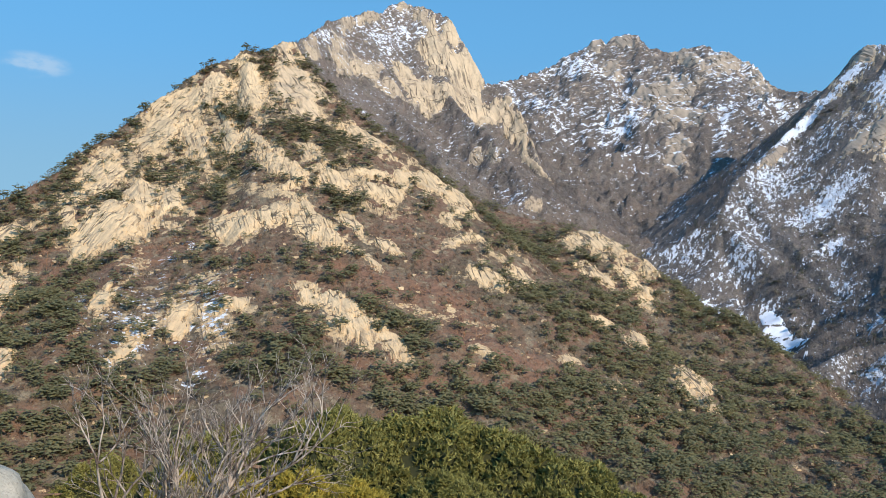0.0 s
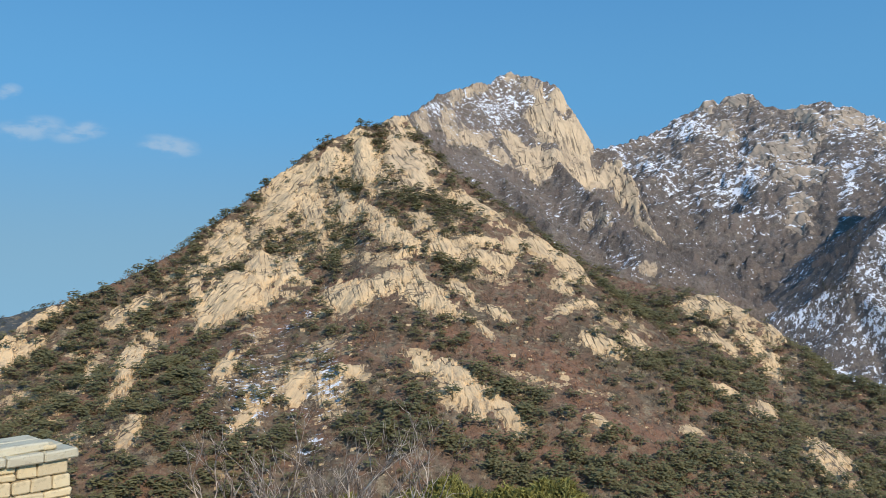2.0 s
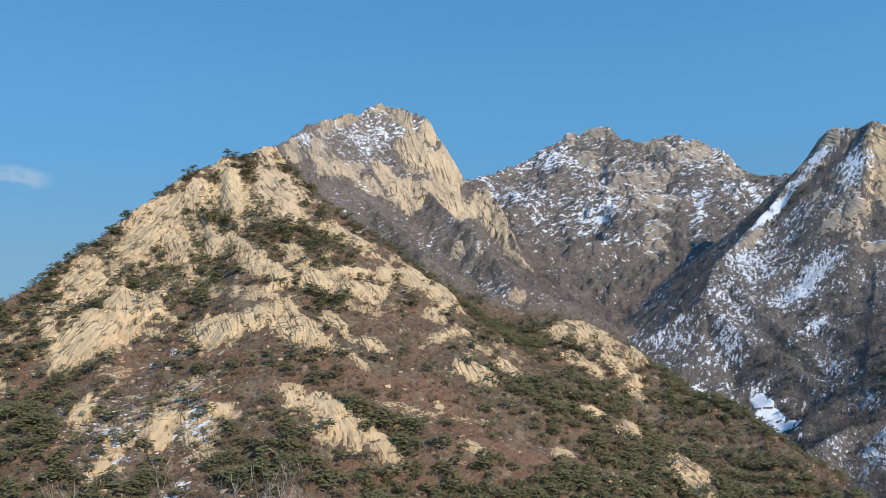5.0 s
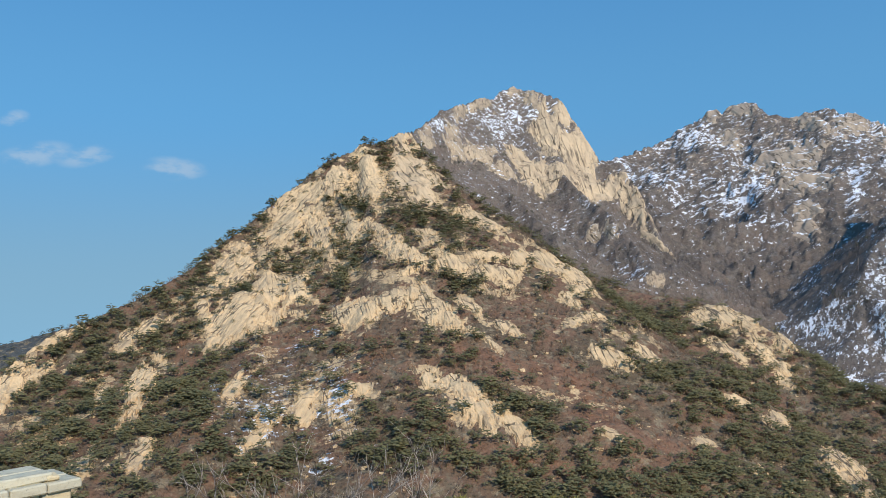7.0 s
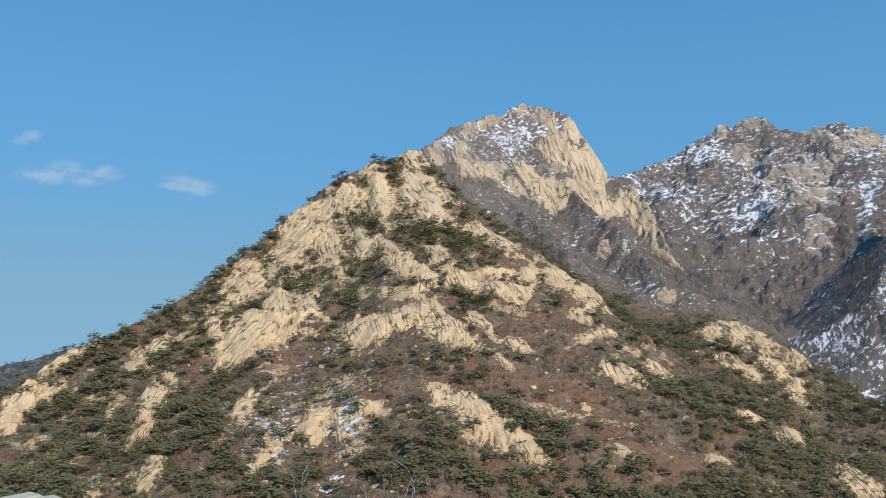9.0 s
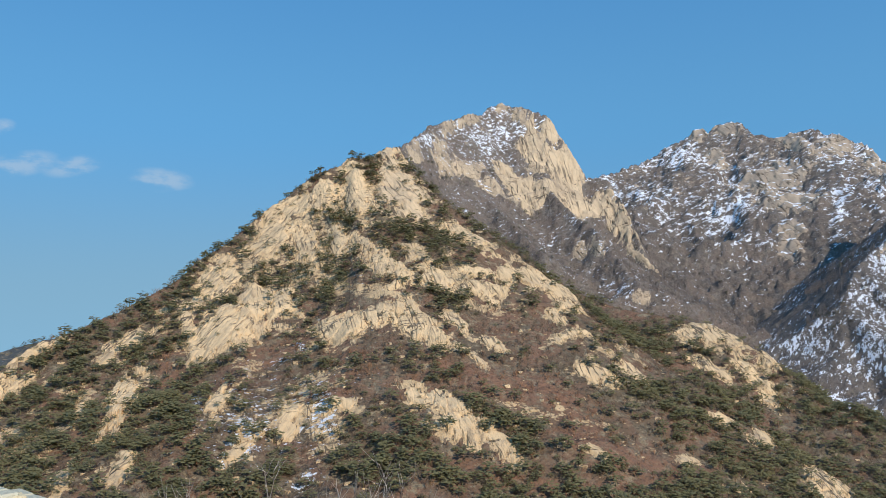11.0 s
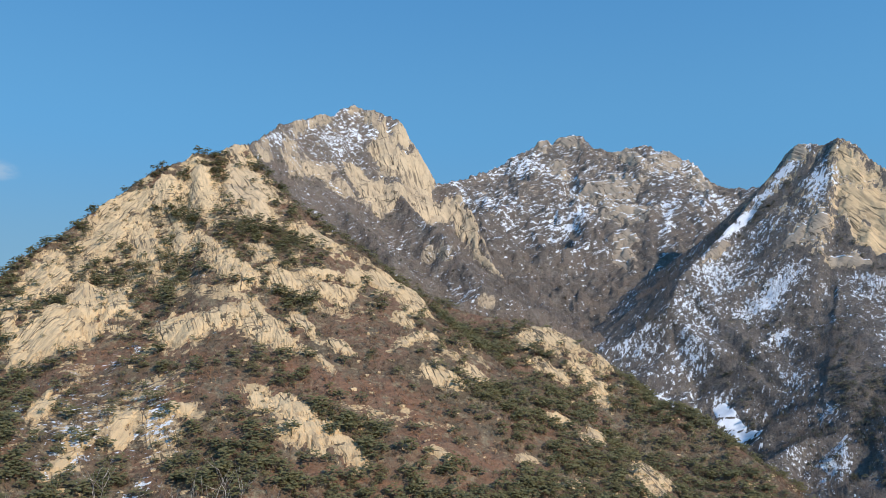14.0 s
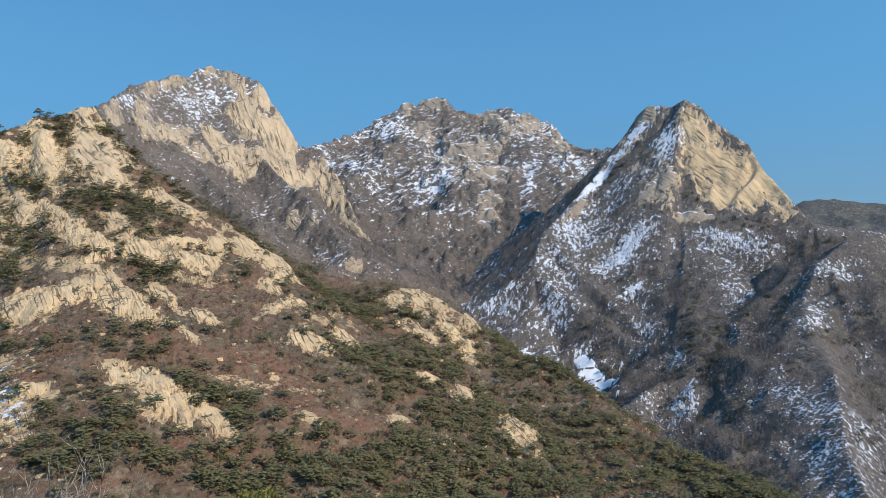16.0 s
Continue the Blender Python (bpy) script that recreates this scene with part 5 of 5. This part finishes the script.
bark_pine = bark_material("red_pine_bark", (0.26, 0.16, 0.10), (0.13, 0.085, 0.06))


def build_bare_tree(x, y, seed, stems, height, label):
    rng = np.random.default_rng(seed)
    tree = new("bare_tree")
    tree.location = (x, y, land_at(x, y) - 0.1)
    tagged(tree, label, "tree")
    for lean_x, lean_y, tall, thick in stems:
        verts, faces = [], []
        branching(verts, faces, rng, Vector((lean_x * 0.25, lean_y * 0.25, 0)), Vector((lean_x, lean_y, 1)), height * tall, thick * 1.2, 4, 0.5, 0.06)
        me = bpy.data.meshes.new("stem")
        me.from_pydata(verts, [], faces)
        me.materials.append(bark_lit_shaded)
        me.polygons.foreach_set("use_smooth", np.ones(len(me.polygons), dtype=bool))
        part("stem", me, tree)
    return tree


def crown_height(x, y, radius, height, low):
    """The lumpy upper surface of a crown."""
    t = min(1.0, math.hypot(x, y) / radius)
    domes = noise.voronoi(Vector((x * 2.1, y * 2.1, radius)))[0][0]
    lumps = 0.12 - 0.55 * min(1.0, domes * 1.15) ** 2 + noise.noise(Vector((x * 0.9, y * 0.9, 3.0))) * 0.2
    return low + (height - low) * math.sqrt(1 - t * t) + lumps


def needle_crown(rng, clumps, radius, height, low):
    """A dense dwarf pine crown: short upright shoots of needles over a lumpy dark hull."""
    verts, tris = [], []
    for _ in range(clumps):
        a, t = rng.uniform(0, 6.2832), rng.uniform(0, 1) ** 0.6
        cx, cy = radius * t * math.cos(a), radius * t * math.sin(a)
        root = np.array([cx, cy, crown_height(cx, cy, radius, height, low) - rng.uniform(0.0, 0.16)])
        lean = np.array([math.cos(a) * t * 0.5, math.sin(a) * t * 0.5, 1.0]) + rng.normal(size=3) * 0.25
        for _ in range(6):
            tip = (lean + rng.normal(size=3) * (0.8, 0.8, 0.5)) * rng.uniform(0.03, 0.06)
            side = np.cross(tip, rng.normal(size=3))
            side = side / (np.linalg.norm(side) + 1e-6) * rng.uniform(0.014, 0.024)
            n = len(verts)
            verts += [root - side, root + side, root + tip]
            tris.append((n, n + 1, n + 2))
    return np.array(verts), np.array(tris)


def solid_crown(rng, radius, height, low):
    """The hull that closes a crown; its dark colour stands for shade between the needles."""
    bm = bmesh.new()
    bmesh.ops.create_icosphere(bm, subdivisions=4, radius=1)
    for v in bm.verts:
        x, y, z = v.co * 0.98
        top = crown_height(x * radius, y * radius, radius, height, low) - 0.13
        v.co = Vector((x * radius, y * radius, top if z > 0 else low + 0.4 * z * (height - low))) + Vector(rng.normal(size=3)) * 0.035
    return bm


needles = foliage("dwarf_pine_needles", (0.13, 0.126, 0.034), (0.38, 0.345, 0.10), 0.6)
needles_gold = foliage("yellowing_pine_needles", (0.24, 0.195, 0.034), (0.54, 0.43, 0.08), 0.6)
# shade deep inside the crowns, put into the dark colour of their hull
gap_shade = foliage("dark_crown_gap_shade", (0.045, 0.046, 0.018), (0.085, 0.085, 0.03), 0.9)


def build_pine(seed, radius, height, material, label, clumps=8000):
    rng = np.random.default_rng(seed)
    pine = new("dwarf_pine")
    tagged(pine, label, "pine tree", "dwarf pines below the viewpoint")
    verts, faces = [], []
    tube(verts, faces, [Vector((0, 0, -0.6)), Vector((0.1, 0.05, height * 0.3)), Vector((-0.05, 0.1, height * 0.62)), Vector((0, 0, height * 0.9))], [0.17, 0.13, 0.09, 0.03], 7)
    for k in range(7):
        a, z = k * 2.4, height * (0.35 + 0.07 * k)
        tube(verts, faces, [Vector((0, 0, z)), Vector((math.cos(a) * radius * 0.45, math.sin(a) * radius * 0.45, z + 0.25)), Vector((math.cos(a) * radius * 0.85, math.sin(a) * radius * 0.85, z + 0.35))], [0.06, 0.045, 0.015], 5)
    me = bpy.data.meshes.new("trunk")
    me.from_pydata(verts, [], faces)
    me.materials.append(bark_pine)
    part("trunk", me, pine)
    low = height * 0.42
    part("crown_shade_hull", mesh_of("crown_shade_hull", solid_crown(rng, radius, height, low), gap_shade, True), pine)
    v, t = needle_crown(rng, clumps, radius, height, low)
    part("crown", poly_mesh("crown", v, t, material), pine)
    return pine


def build_clouds():
    s = Shader("thin_cloud_glowing", 1.0, 0.0)
    nodes, tree = s.tree.nodes, s.tree
    # the wisps emit their brightness, in place of sunlight scattered in them
    glow = nodes.new("ShaderNodeEmission")
    glow.inputs[0].default_value, glow.inputs[1].default_value = (0.70, 0.82, 0.95, 1), 0.75
    clear, blend = nodes.new("ShaderNodeBsdfTransparent"), nodes.new("ShaderNodeMixShader")
    veil = s.sum("MULTIPLY", s.attribute("veil"), s.ranged(s.noise(120, 4, 0.55, s.stretched(0.7, 0.7, 1.5)), 0.34, 0.66, 0.08, 1.0))
    tree.links.new(s.ranged(veil, 0.03, 0.9, 0.0, 0.42), blend.inputs[0])
    tree.links.new(clear.outputs[0], blend.inputs[1])
    tree.links.new(glow.outputs[0], blend.inputs[2])
    tree.links.new(blend.outputs[0], nodes["Material Output"].inputs["Surface"])
    for k, (azimuth, height, wide, tall, slope) in enumerate(((-32.6, 8.85, 2.5, 0.95, 0.2), (-29.5, 8.95, 2.2, 0.8, 0.24), (-24.2, 8.35, 2.4, 0.95, -0.04), (-33.9, 11.0, 1.1, 0.6, 0.2))):
        u, v = np.meshgrid(np.linspace(-1, 1, 81), np.linspace(-1, 1, 41), indexing="ij")
        a = np.radians(azimuth + u.ravel() * wide)
        e = np.radians(height + v.ravel() * tall + u.ravel() * slope * wide)
        flat = 4300.0 + 25 * k
        verts = np.stack([flat * np.sin(a), flat * np.cos(a), 1.6 + flat * np.tan(e)], 1)
        veil = np.clip(1 - u.ravel() ** 2 - v.ravel() ** 2, 0, 1)
        ob = new("cloud", grid_mesh("cloud", verts, 81, 41, s.mat, None, {"veil": veil}))
        ob.visible_shadow = False
        tagged(ob, "thin white wisp of cloud in clear sky", "cloud", "clouds", "structure")


def polar(azimuth, distance):
    return distance * math.sin(radians(azimuth)), distance * math.cos(radians(azimuth))


build_wall()
bx, by = polar(-28.3, 7.2)
build_boulder(bx, by, (0.62, 0.6, 0.68), 3.0, "rounded pale granite boulder on the hilltop")
bx, by = polar(-14.2, 9.5)
build_bare_tree(bx, by, 21, ((-0.48, 0.1, 0.6, 0.04), (-0.36, -0.1, 0.62, 0.045), (-0.18, 0.2, 0.6, 0.04), (0.06, 0.0, 0.66, 0.045), (0.14, 0.1, 0.62, 0.035)), 2.95, "leafless multi-stemmed tree with pale grey twigs")
green = build_pine(31, 2.0, 4.6, needles, "dense green dwarf pine seen from above")
gold = build_pine(32, 1.5, 3.6, needles_gold, "yellowish green dwarf pine in full sun", 5600)


def stand(tree, azimuth, distance, top, turn, first=False):
    """Set a pine on the slope, so tall that its crown ends at the height top."""
    x, y = polar(azimuth, distance)
    z = land_at(x, y)
    size = (top - 0.25 - z) / (4.6 if tree is green else 3.6)
    m = pose(x, y, z, 0, 0, turn) @ Matrix.Scale(size, 4)
    if first:
        tree.matrix_basis = m
    else:
        made = copy_thing(tree, pose(x, y, z, 0, 0, turn))
        made.scale = (size, size, size)


stand(green, 1.5, 17.5, -2.6, 20, True)
stand(gold, -8.0, 13.0, -2.35, 0, True)
for azimuth, distance, top, turn in ((-5.0, 17.0, -2.55, 80), (7.0, 17.0, -2.85, 150), (12.0, 16.5, -3.2, 220), (16.0, 16.0, -3.6, 310), (-13.0, 18.0, -3.1, 40),
                                     (-20.0, 19.0, -3.8, 100), (3.5, 14.2, -2.9, 120)):
    stand(green, azimuth, distance, top, turn)
for azimuth, distance, top, turn in ((-3.8, 12.6, -2.5, 90), (-14.0, 14.5, -2.8, 200)):
    stand(gold, azimuth, distance, top, turn)
build_clouds()
